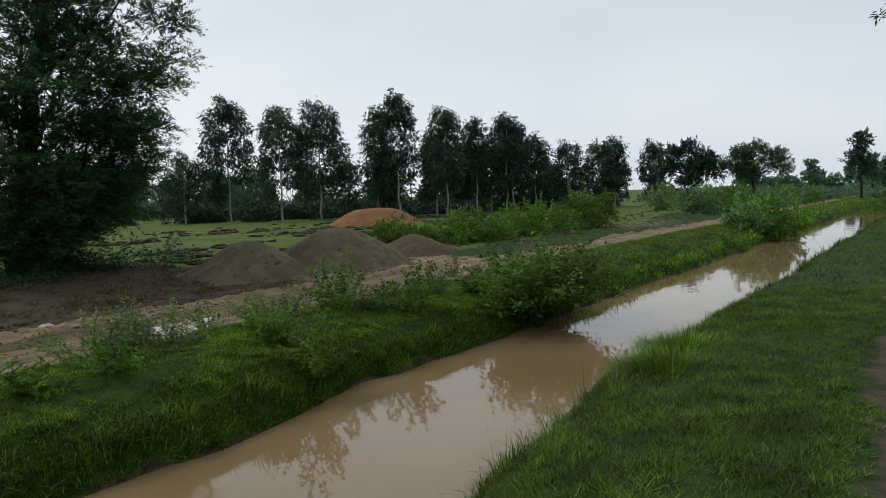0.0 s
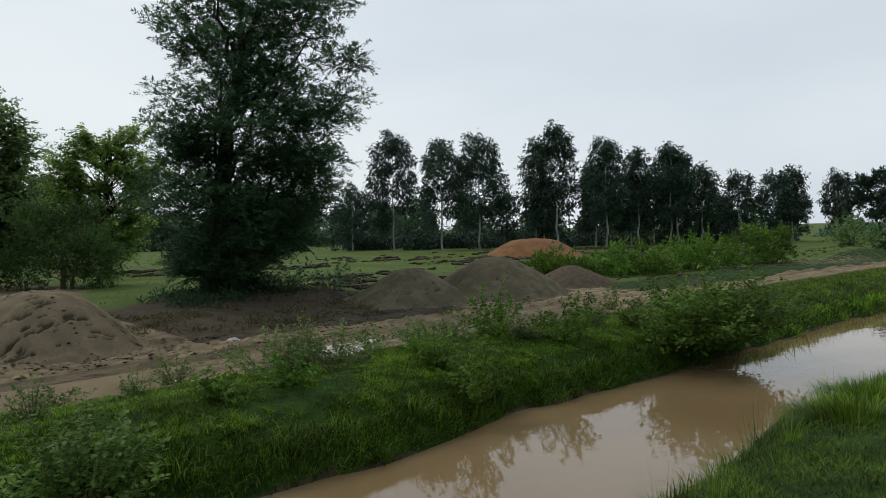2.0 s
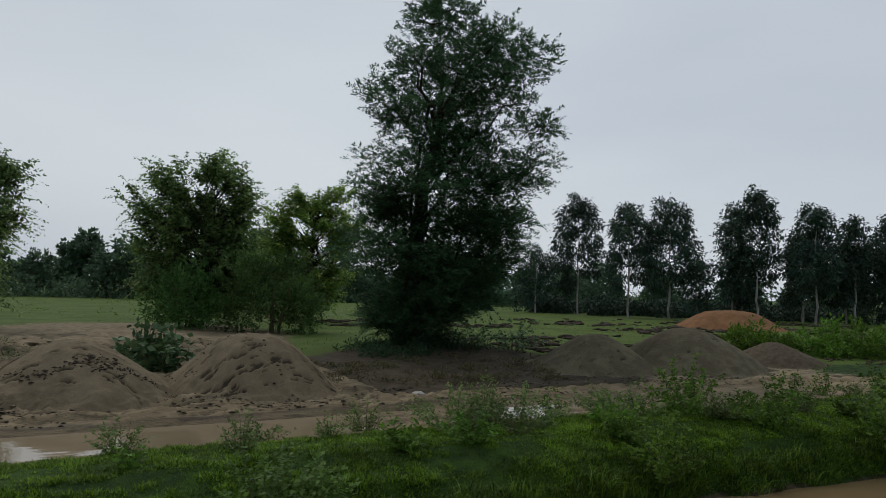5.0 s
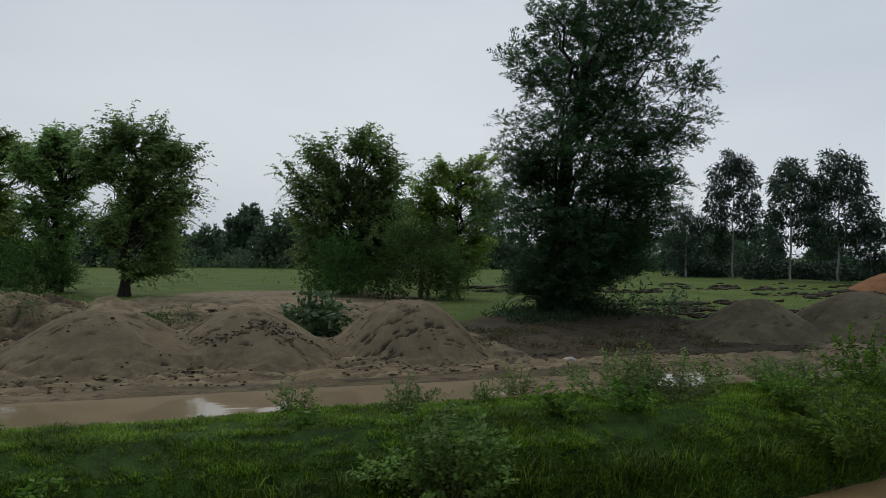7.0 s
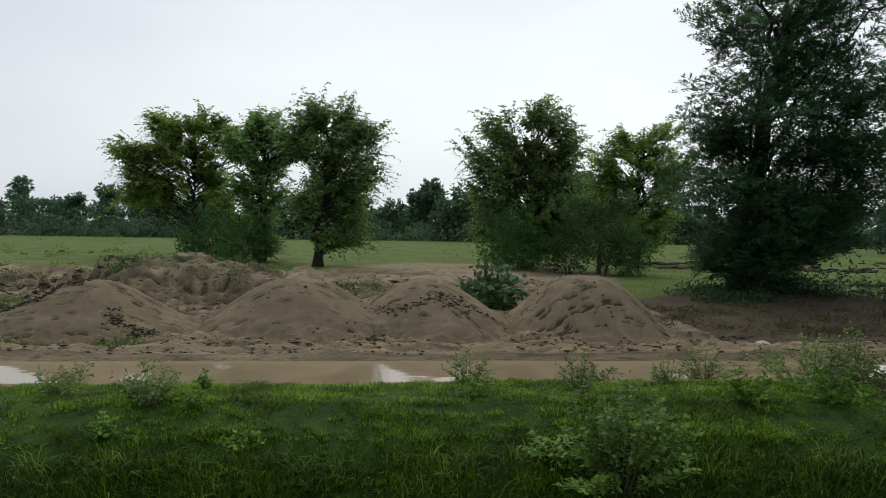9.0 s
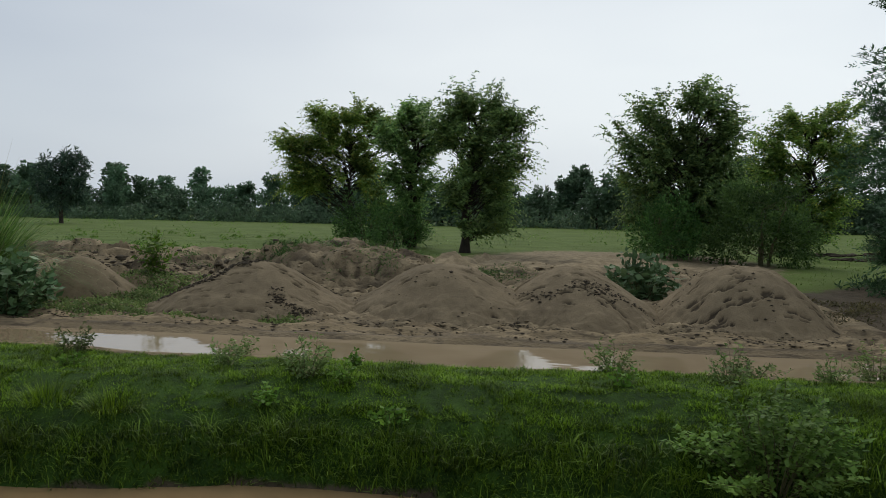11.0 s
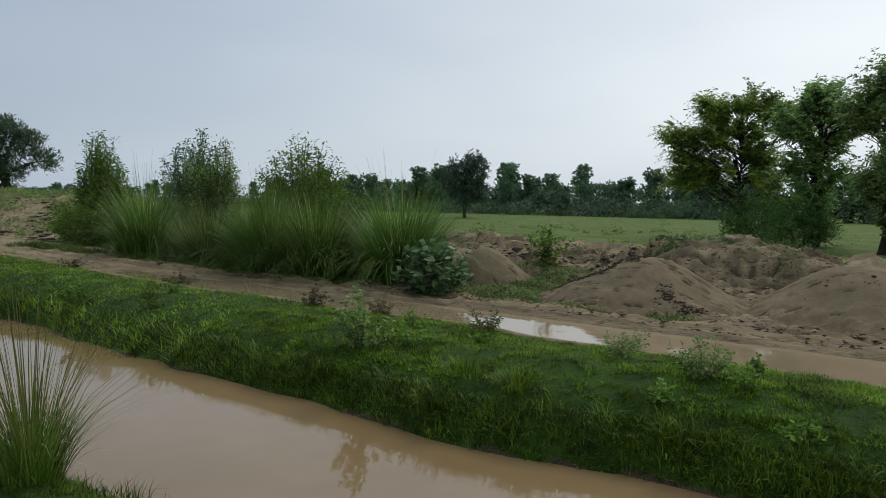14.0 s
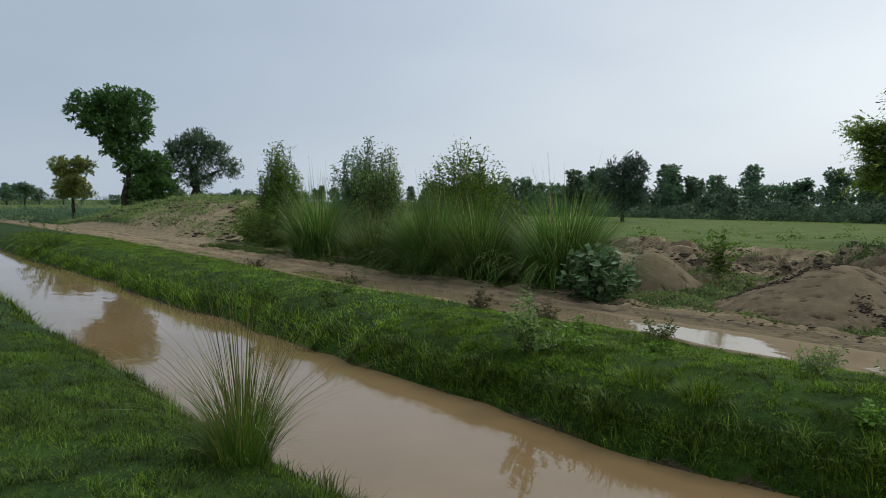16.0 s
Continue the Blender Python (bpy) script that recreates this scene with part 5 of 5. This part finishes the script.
# the bush that leans over the canal, and others on the berm
make_shrub("bush", "wide spreading bush leaning over the canal water", "bush", 11.6, 5.9, 4.4, 1.28, 170, 13000, (0.105, 0.054), L_BUSH, 350, depth=2.4, bare=0.02, lean=(0, -0.5), wild=0.5, flat=3.5)
make_shrub("bush", "broad-leaved bush on the grassy canal berm", "bush", 1.72, 6.25, 1.75, 0.76, 56, 4600, (0.056, 0.036), L_SPRAY, 351, depth=1.3, bare=0.35, wild=0.9, flat=4.0)
BERM = (
    (6.12, 6.23, 0.9, 0.85, L_BUSH, 1500), (7.17, 7.93, 1.7, 0.60, L_WEED, 2100), (8.3, 7.67, 1.4, 0.7, L_BUSH, 1600), (5.57, 8.12, 1.5, 0.55, L_WEED, 1700), (4.51, 8.04, 1.7, 0.62, L_WEED, 2300), (5.1, 8.24, 0.8, 0.7, L_WEED, 900),
    (0.75, 8.45, 0.7, 0.42, L_WEED, 520), (1.8, 7.8, 0.55, 0.46, L_WEED, 420), (2.95, 8.3, 0.45, 0.3, L_WEED, 300), (3.4, 7.3, 0.6, 0.4, L_BUSH, 500), (-2.4, 7.4, 0.7, 0.5, L_WEED, 620), (-3.4, 7.8, 0.5, 0.36, L_WEED, 360),
    (-5.4, 8.2, 0.55, 0.38, L_WEED, 520), (-6.18, 6.7, 0.75, 0.66, L_DARK, 900), (-7.6, 8.6, 0.5, 0.25, L_DRY, 300), (-9.0, 8.5, 0.7, 0.3, L_DRY, 360), (-12.7, 6.5, 0.9, 0.42, L_BUSH, 700), (-13.5, 8.9, 0.8, 0.25, L_DRY, 300),
    (-18.5, 9.1, 0.9, 0.25, L_DRY, 260), (-30.7, 6.6, 2.2, 0.95, L_BUSH, 2200), (-33.4, 6.5, 1.3, 0.6, L_BUSH, 600), (12.74, 7.12, 1.6, 0.7, L_BUSH, 1300), (14.57, 7.49, 1.3, 0.5, L_WEED, 700), (8.91, 6.78, 1.2, 0.7, L_BUSH, 1300),
    (4.2, 7.2, 0.7, 0.35, L_BUSH, 500), (-3.6, 8.75, 0.5, 0.32, L_WEED, 240), (2.25, 8.65, 0.9, 0.3, L_WEED, 420), (3.6, 8.7, 0.8, 0.5, L_WEED, 600))
r = np.random.default_rng(640)
for k in range(34):
    x = 4.0 + 10 * r.random() if k < 22 else -12 + 14 * r.random()
    BERM += ((x, 6.7 + 2.1 * r.random(), 0.35 + 0.5 * r.random(), 0.22 + 0.3 * r.random(), (L_WEED, L_BUSH)[int(r.integers(2))], 260 + int(260 * r.random())),) if k < 22 else ((x, 6.6 + 2.1 * r.random(), 0.25 + 0.2 * r.random(), 0.14 + 0.14 * r.random(), L_BUSH, 140),)
for k, (x, y, w, h, m, n) in enumerate(BERM):
    label = {L_BUSH.name: "low green leafy shrub on the canal berm", L_WEED.name: "wispy pale-tipped weed by the puddled track", L_DARK.name: "small dark-leaved shrub on the grassy berm", L_DRY.name: "low dry brownish weed at the track's edge"}[m.name]
    make_shrub("shrub", label, "shrub", x, y, w, h * (0.92 if m is L_WEED else 1.1), 22 if m is not L_WEED else 34, int(n * 1.1) if m is L_WEED else n, (0.050, 0.024) if m is L_WEED else (0.062, 0.034), m, 360 + k, bare=0.15, group="shrubs on the berm", wild=0.8)

# broad-leaved grey-green shrubs among the sand
make_shrub("milkweed_shrub", "grey-green broad-leaved shrub between two sand heaps", "shrub", 1.95, 14.6, 1.75, 1.05, 46, 900, (0.17, 0.11), L_GREY, 400, bare=0.1)
make_shrub("milkweed_shrub", "grey-green broad-leaved shrub at the track's edge", "shrub", -8.5, 11.1, 1.6, 1.2, 60, 1300, (0.15, 0.10), L_GREY, 401, bare=0.1)
make_shrub("milkweed_shrub", "grey-green broad-leaved shrub in the tree's shade", "shrub", 11.2, 15.9, 2.2, 0.75, 44, 420, (0.10, 0.06), L_GREY, 402, bare=0.3, wild=0.9)
make_shrub("milkweed_shrub", "leafy grey-green shrub under the big tree", "shrub", 9.9, 16.0, 1.8, 0.8, 40, 420, (0.09, 0.05), L_GREY, 403, bare=0.3, wild=0.9)
make_shrub("shrub", "upright dark-leaved shrub on the dug sand", "shrub", -8.0, 14.6, 0.9, 1.15, 18, 420, (0.12, 0.06), L_BUSH, 404, bare=0.1)

# tall bushes and reed grass along the track, west
make_shrub("bush", "tall feathery green bush above the reed grass", "bush", -25.6, 13.6, 1.8, 4.0, 90, 17000, (0.12, 0.046), L_BUSH, 410, bare=0.05, even=0.7)
make_shrub("bush", "tall open grey-green bush with bare upright stems", "bush", -24.3, 16.4, 2.4, 4.3, 34, 9500, (0.12, 0.046), L_FAR, 411, bare=0.3, even=0.7, wild=0.4)
make_shrub("bush", "tall dense dark bush behind the reed grass", "bush", -22.9, 16.3, 2.4, 3.9, 80, 16000, (0.12, 0.048), L_DARK, 412, bare=0.05, even=0.8)
make_shrub("bush", "twiggy bright green bush behind the reed grass", "bush", -15.3, 14.0, 3.2, 3.3, 100, 17000, (0.105, 0.042), L_BUSH, 413, bare=0.05, even=0.8)
make_shrub("bush", "low green bush at the reed grass's end", "bush", -24.8, 12.7, 2.4, 1.75, 60, 4000, (0.12, 0.05), L_BUSH, 414, bare=0.05)
make_shrub("bush", "low grey-green bush on the waste slope", "bush", -27.4, 13.5, 2.6, 1.6, 60, 4000, (0.12, 0.05), L_BUSH, 415, bare=0.05)
make_shrub("bush", "leafy bush beside the reed grass", "bush", -13.9, 14.4, 1.6, 2.0, 36, 1800, (0.13, 0.05), L_BUSH, 416, bare=0.05)
REEDS = ((-10.1, 12.0, 0.95, 2.3, 2200, 24), (-11.3, 12.7, 0.8, 1.5, 1000, 4), (-12.4, 11.8, 1.05, 2.1, 2300, 8), (-14.1, 11.8, 1.1, 2.3, 2300, 26), (-15.7, 12.3, 0.85, 1.7, 1200, 6), (-16.9, 12.0, 0.85, 1.8, 1300, 10),
         (-18.5, 12.5, 0.7, 1.5, 800, 4), (-20.2, 12.1, 1.1, 2.7, 1500, 34), (-22.0, 12.6, 0.7, 1.6, 700, 4))
for k, (x, y, rad, ln, n, pl) in enumerate(REEDS):
    make_tussock("reed_grass_clump", "tall arching clump of green reed grass by the track", x, y, rad, ln, n, 0.020, L_REED, 430 + k, 1.2, pl, "reed grass along the track")

# the tussock on the near bank
make_tussock("grass_tussock", "upright yellow-green tussock of stiff grass on the bank", -5.03, 2.46, 0.34, 0.62, 640, 0.0075, L_STRAW, 450, 0.85, 14)
make_tussock("grass_tussock", "long stiff flowering grass stalks fanning over the water", -5.05, 2.47, 0.22, 1.15, 60, 0.009, L_STRAW, 449, 0.75, 110, spread=1.25)
make_tussock("grass_tussock", "low spiky tussock of bank grass over the water", 6.9, 2.35, 0.95, 0.30, 1500, 0.008, L_GRASS, 451, 1.7, 6)
make_tussock("grass_tussock", "low spiky tussock of bank grass over the water", 7.8, 2.4, 0.95, 0.28, 1400, 0.008, L_GRASS, 452, 1.7, 6)
for k, (x, y) in enumerate(((4.2, 2.45), (5.9, 2.55), (3.1, 2.5), (-3.4, 2.5), (-6.5, 2.5))):
    make_tussock("grass_tussock", "thin tuft of upright bank grass at the water's edge", x, y, 0.12, 0.34, 26, 0.006, L_GRASS, 455 + k, 0.6, 5)
for k, (x, y) in enumerate(((6.75, 3.1), (7.15, 3.3), (4.75, 3.1), (6.2, 2.95), (9.2, 3.2))):
    make_tussock("grass_tussock", "few thin stalks of grass standing in the shallow water", x, y, 0.22, 0.55, 10, 0.006, L_STRAW, 470 + k, 0.3, 7, z=WATER - 0.03, spread=0.35)
for k, (x, y) in enumerate(((-3.9, 6.55), (-4.6, 6.6))):
    make_tussock("grass_tussock", "thick drooping tuft of bright bank grass", x, y, 0.45, 0.22, 420, 0.007, L_GRASS, 465 + k, 1.3, 0)

# ---- grass ----
def grass_area(name, label, x0, x1, y0, y1, count, h, w, seed, keep=None, material=None, fine=False):
    r = np.random.default_rng(seed)
    x, y = r.uniform(x0, x1, count), r.uniform(y0, y1, count)
    y = y + bend(x)
    ok = np.ones(count, bool) if keep is None else keep(x, y)
    x, y = x[ok], y[ok]
    n = len(x)
    tuft = 0.45 + 0.45 * step(fbm(x * 1.3, y * 1.3, seed), -0.25, 0.35) + 0.75 * step(fbm(x * 8.0, y * 8.0, seed + 9, 2), -0.1, 0.4)
    base = np.stack([x, y, height(x, y) - 0.01], 1)
    me = (slivers_mesh if fine else blades_mesh)(name, base, h * tuft * (0.55 + 0.65 * r.random(n)), w * (0.6 + 0.8 * r.random(n)), 0.25 + 1.35 * r.random(n), r.random(n) * 6.283, material or L_GRASS)
    return tagged(new(name, me), label, "grass", kind="stuff")


def above_water(x, y):
    return height(x, y) > WATER + 0.03


def on_bank(x, y):
    bare = soil_cover(x, y) * (0.6 + 0.8 * lattice(np.floor(x * 9), np.floor(y * 9), 5))
    return above_water(x, y) & ((bare < 0.42) | (y - bend(x) > 2.0))


def on_berm(x, y):
    return above_water(x, y) & (y < track_mid(x) - (1.2 - 0.45 * step(-x, 10, 16)) * track_width(x) + 0.2 * vnoise(x * 1.5, y, 9))


grass_area("berm_grass", "lush short green grass covering the canal berm", -9, 12, 5.8, 9.0, 460000, 0.050, 0.0120, 501, on_berm, None, True)
grass_area("berm_grass", "lush short green grass covering the canal berm", -40, -9, 5.8, 10.2, 120000, 0.065, 0.021, 502, on_berm, None, True)
grass_area("berm_grass", "lush short green grass covering the canal berm", 12, 42, 5.8, 9.2, 90000, 0.08, 0.024, 503, on_berm, None, True)
grass_area("berm_grass", "lush short green grass covering the canal berm", 42, 100, 5.9, 8.4, 14000, 0.2, 0.06, 504, on_berm, None, True)
grass_area("bank_grass", "short green grass on the near canal bank", 1.5, 13, -1.2, 3.0, 190000, 0.068, 0.0080, 505, on_bank, L_BANK, True)
grass_area("bank_grass", "short green grass on the near canal bank", 13, 60, -6.0, 3.0, 80000, 0.09, 0.018, 506, on_bank, L_BANK, True)
grass_area("bank_grass", "short green grass on the near canal bank", -11, -1.5, -0.8, 3.0, 150000, 0.066, 0.0080, 507, on_bank, L_BANK, True)
grass_area("bank_grass", "short green grass on the near canal bank", -40, -11, -3.5, 3.0, 60000, 0.08, 0.016, 508, on_bank, L_BANK, True)


def at_edge(x, y):
    z = height(x, y)
    return (z > WATER - 0.02) & (z < WATER + 0.36)


# longer grass that hangs over the water
for k, (x0, x1, y0, y1, n, h, w) in enumerate(((-9, 13, 5.7, 6.7, 46000, 0.17, 0.009), (1, 14, 2.2, 3.2, 22000, 0.15, 0.006), (-12, -1, 2.2, 3.2, 20000, 0.14, 0.006), (-34, -9, 5.7, 6.7, 14000, 0.22, 0.018), (13, 45, 5.7, 6.7, 14000, 0.24, 0.022), (14, 45, 2.2, 3.2, 9000, 0.24, 0.022), (-34, -12, 2.2, 3.2, 9000, 0.22, 0.02))):
    grass_area("edge_grass", "longer grass hanging over the canal's edge", x0, x1, y0, y1, n, h, w, 520 + k, at_edge, L_BANK if k in (0, 1, 2, 5, 6) else None, k > 2)


def on_field(x, y):
    return (sand_cover(x, y) < 0.25) & (soil_cover(x, y) < 0.3)


grass_area("field_grass", "short grazed grass of the open field", 4, 50, 13.5, 36, 14000, 0.07, 0.018, 510, on_field, L_FIELD)
grass_area("field_grass", "short grazed grass of the open field", -30, 4, 19, 45, 8000, 0.06, 0.018, 511, on_field, L_FIELD)


# ---- clods, creepers and litter ----
def lumps(name, label, category, x, y, size, material, seed, lift=None, flat=1.0):
    """Small irregular lumps lying on the ground, too many to count."""
    r = np.random.default_rng(seed)
    if size.mean() > 0.03:
        t = (1 + 5 ** 0.5) / 2
        ico = unit(np.array([(-1, t, 0), (1, t, 0), (-1, -t, 0), (1, -t, 0), (0, -1, t), (0, 1, t), (0, -1, -t), (0, 1, -t), (t, 0, -1), (t, 0, 1), (-t, 0, -1), (-t, 0, 1)], float))
        tri = np.array([(0, 11, 5), (0, 5, 1), (0, 1, 7), (0, 7, 10), (0, 10, 11), (1, 5, 9), (5, 11, 4), (11, 10, 2), (10, 7, 6), (7, 1, 8), (3, 9, 4), (3, 4, 2), (3, 2, 6), (3, 6, 8), (3, 8, 9), (4, 9, 5), (2, 4, 11), (6, 2, 10), (8, 6, 7), (9, 8, 1)])
    else:
        ico = np.array([(1, 0, 0), (-1, 0, 0), (0, 1, 0), (0, -1, 0), (0, 0, 1), (0, 0, -1)], float)
        tri = np.array([(0, 2, 4), (2, 1, 4), (1, 3, 4), (3, 0, 4), (2, 0, 5), (1, 2, 5), (3, 1, 5), (0, 3, 5)])
    nv = len(ico)
    n = len(x)
    v = ico[None] * (1 + 0.28 * r.normal(size=(n, nv, 1))) * size[:, None, None] * np.stack([0.8 + 0.6 * r.random(n), 0.8 + 0.6 * r.random(n), flat * (0.35 + 0.35 * r.random(n))], 1)[:, None]
    z = height(x, y) if lift is None else lift
    v = v + np.stack([x, y, z + size * 0.15], 1)[:, None]
    me = strips_mesh(name, v, np.zeros((0, 4), int), ((np.arange(n) * nv)[:, None, None] + tri[None]).reshape(-1, 3), material)
    return tagged(new(name, me), label, category, kind="stuff")


r = np.random.default_rng(91)
x, y = r.uniform(-15, 5, 9000), 10.9 + 9 * r.random(9000) ** 1.3
ok = (dug(x, y) > 0.4) & (fbm(x * 0.8, y * 0.8, 92) > -0.12)
lumps("sand_clods", "scattered clods and crumbs of damp sand", "clods", x[ok], y[ok], 0.010 + 0.055 * r.random(ok.sum()) ** 4, M_SAND, 93, None, 0.6)
x, y = r.uniform(-15, 6, 16000), 11.2 + 8 * r.random(16000)
ok = (dug(x, y) > 0.4) & (np.abs(fbm(x * 0.9 + y * 0.5, y * 1.5, 192)) < 0.035)
lumps("dark_crumbs", "lines of dark crumbs and twigs on the sand", "clods", x[ok], y[ok], 0.012 + 0.03 * r.random(ok.sum()) ** 2, M_CLOD, 193)
rolled = np.concatenate(CRUMBS)
lumps("heap_crumbs", "dark crumbs rolled down the sand heaps", "clods", rolled[:, 0], rolled[:, 1], 0.010 + 0.024 * r.random(len(rolled)) ** 2, M_CLOD, 194, rolled[:, 2])
x, y = r.uniform(-15, 5, 15000), 11.2 + 8 * r.random(15000) ** 1.2
ok = (dug(x, y) > 0.4) & (fbm(x * 0.9, y * 1.4, 197) > 0.04)
lumps("dark_crumbs", "specks of dark soil trodden into the sand", "clods", x[ok], y[ok], 0.010 + 0.028 * r.random(ok.sum()) ** 2, M_CLOD, 198, None, 0.6)
x, y = r.uniform(-8, 6, 4200), 11.15 + 1.3 * r.random(4200)
ok = fbm(x * 0.9, y * 3.4, 195) > 0.24
lumps("dark_crumbs", "drifts of dark crumbs at the heaps' foot", "clods", x[ok], y[ok], 0.010 + 0.035 * r.random(ok.sum()) ** 2, M_CLOD, 196, None, 0.6)
x, y = r.uniform(-15, -6, 2600), r.uniform(14.5, 19.5, 2600)
ok = fbm(x * 0.6, y * 0.6, 94) > -0.05
lumps("soil_clods", "dark clods of dug soil along the field's edge", "clods", x[ok], y[ok], 0.015 + 0.075 * r.random(ok.sum()) ** 2.5, M_CLOD, 95)
x, y = r.uniform(11, 48, 5200), r.uniform(15.5, 36, 5200)
ok = fbm(x * 0.25 + y * 0.16, y * 0.75 - x * 0.3, 96) > 0.10
lumps("field_clods", "low flattened dark clumps in the field", "clods", x[ok], y[ok], 0.05 + 0.20 * r.random(ok.sum()) ** 2, M_CLOD, 97, None, 0.6)
x, y = r.uniform(-14, 16, 10000), 10.3 + 1.9 * r.random(10000)
ok = fbm(x * 1.1, y * 3.6, 90) > 0.04
x, y = x[ok], y[ok]
lumps("mud_crumbs", "crumbs of churned mud beside the track", "clods", x, y, 0.008 + 0.030 * r.random(len(x)) ** 2.5, M_CLOD, 98, np.maximum(height(x, y), np.where(np.abs(y - track_mid(x)) < 1.5, track_height(x, y), -9)), 0.6)
x, y = r.uniform(-56, -28, 1500), r.uniform(12.6, 19.5, 1500)
ok = fbm(x * 0.5, y * 0.5, 199) > -0.02
lumps("slope_clods", "dark clods on the weedy waste slope", "clods", x[ok], y[ok], 0.04 + 0.16 * r.random(ok.sum()) ** 2, M_CLOD, 200, None, 0.5)
x, y = r.uniform(20, 42, 500), r.uniform(11, 13.6, 500)
lumps("dump_clods", "rough clods of brown earth beside the track", "clods", x, y, 0.02 + 0.08 * r.random(500) ** 2, M_RUBBLE, 99)
patch = [(-8.9 + 3.0 * r.random(), 11.15 + 3.3 * r.random(), 0.2 + 0.35 * r.random()) for _ in range(150)] + [(-6.4 + 2.6 * r.random(), 11.1 + 0.9 * r.random(), 0.08 + 0.2 * r.random()) for _ in range(60)] + [(-8.8 + 1.6 * r.random(), 13.2 + 2.6 * r.random(), 0.2 + 0.3 * r.random()) for _ in range(40)]
undergrowth("creeping_weeds", "creeping green weeds over the sand", patch, 0.25, 30000, (0.055, 0.032), L_WEED, 611)
patch = [(-6.3 + 3.2 * r.random(), 15.4 + 2.6 * r.random(), 0.15 + 0.25 * r.random()) for _ in range(26)] + [(-1.2 + 2.2 * r.random(), 15.5 + 3 * r.random(), 0.15 + 0.3 * r.random()) for _ in range(14)] + [(-14 + 8 * r.random(), 17.5 + 3 * r.random(), 0.15 + 0.25 * r.random()) for _ in range(26)]
patch += [(-5.8 + 0.5 * r.normal(), 16.3 + 0.3 * r.normal(), 0.14 + 0.2 * r.random()) for _ in range(16)] + [(-3.15 + 0.25 * r.normal(), 17.4 + 0.25 * r.normal(), 0.16 + 0.2 * r.random()) for _ in range(10)] + [(-1.05 + 0.3 * r.normal(), 16.4 + 0.2 * r.normal(), 0.14 + 0.2 * r.random()) for _ in range(10)]
undergrowth("dry_tufts", "dull dry tufts on the dug bank", patch, 0.6, 8000, (0.08, 0.02), L_SHADE, 612)
patch = [(-30 - 24 * r.random(), 12.8 + 8 * r.random(), 0.3 + 0.6 * r.random()) for _ in range(240)]
undergrowth("slope_weeds", "low weeds over the waste slope", patch, 0.45, 22000, (0.12, 0.05), L_WEED, 613)
patch = [(-27 + 17.5 * q_, 10.95 + 0.9 * r.random(), 0.12 + 0.22 * r.random()) for q_ in r.random(170)]
undergrowth("verge_weeds", "low weeds and dead blades before the reed grass", patch, 0.6, 14000, (0.09, 0.022), L_REED, 618)
patch = [(-110 + 52 * q_, 10.5 + 16 * r.random(), 0.5 + 0.9 * r.random()) for q_ in r.random(150)]
undergrowth("verge_scrub", "low olive scrub in the far field", patch, 0.7, 9000, (0.28, 0.12), L_FAR, 617)
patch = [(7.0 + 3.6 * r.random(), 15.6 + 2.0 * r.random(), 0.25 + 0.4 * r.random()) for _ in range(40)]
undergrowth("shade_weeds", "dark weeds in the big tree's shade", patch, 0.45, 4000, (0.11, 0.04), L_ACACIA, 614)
patch = [(x_, y_, 0.3 + 0.5 * q_) for x_, y_, q_ in zip(r.uniform(-80, 20, 120), r.uniform(38, 70, 120), r.random(120))]
patch += [(x_, y_, 0.10 + 0.22 * q_) for x_, y_, q_ in zip(r.uniform(-32, -6, 90), r.uniform(24, 40, 90), r.random(90))]
undergrowth("field_weeds", "scattered low plants in the green field", patch, 1.0, 8200, (0.11, 0.05), L_BUSH, 615)


patch = [(4.8 + 7.0 * r.random(), 12.0 + 3.2 * r.random(), 0.12 + 0.3 * r.random()) for _ in range(70)]
undergrowth("leaf_litter", "dry brown litter and stubble under the tree", patch, 0.3, 5000, (0.09, 0.025), L_DRY, 616)


def crumpled(name, label, x, y, size, material, seed):
    """A crumpled plastic sack."""
    bm = bmesh.new()
    bmesh.ops.create_icosphere(bm, subdivisions=3, radius=size)
    for v in bm.verts:
        n = noise.noise(v.co * (2.2 / size) + Vector((seed, 0, 0))) * 0.35 + noise.noise(v.co * (6 / size)) * 0.16
        v.co *= 1 + n
        v.co.z *= 0.55
    me = bpy.data.meshes.new(name)
    bm.to_mesh(me)
    me.materials.append(material)
    ob = new(name, me)
    ob.location = (x, y, float(height(x, y)) + size * 0.3)
    return tagged(ob, label, "litter")


crumpled("plastic_sack", "crumpled dirty white plastic sack on the mud", 5.6, 10.98, 0.11, M_BAG, 3)
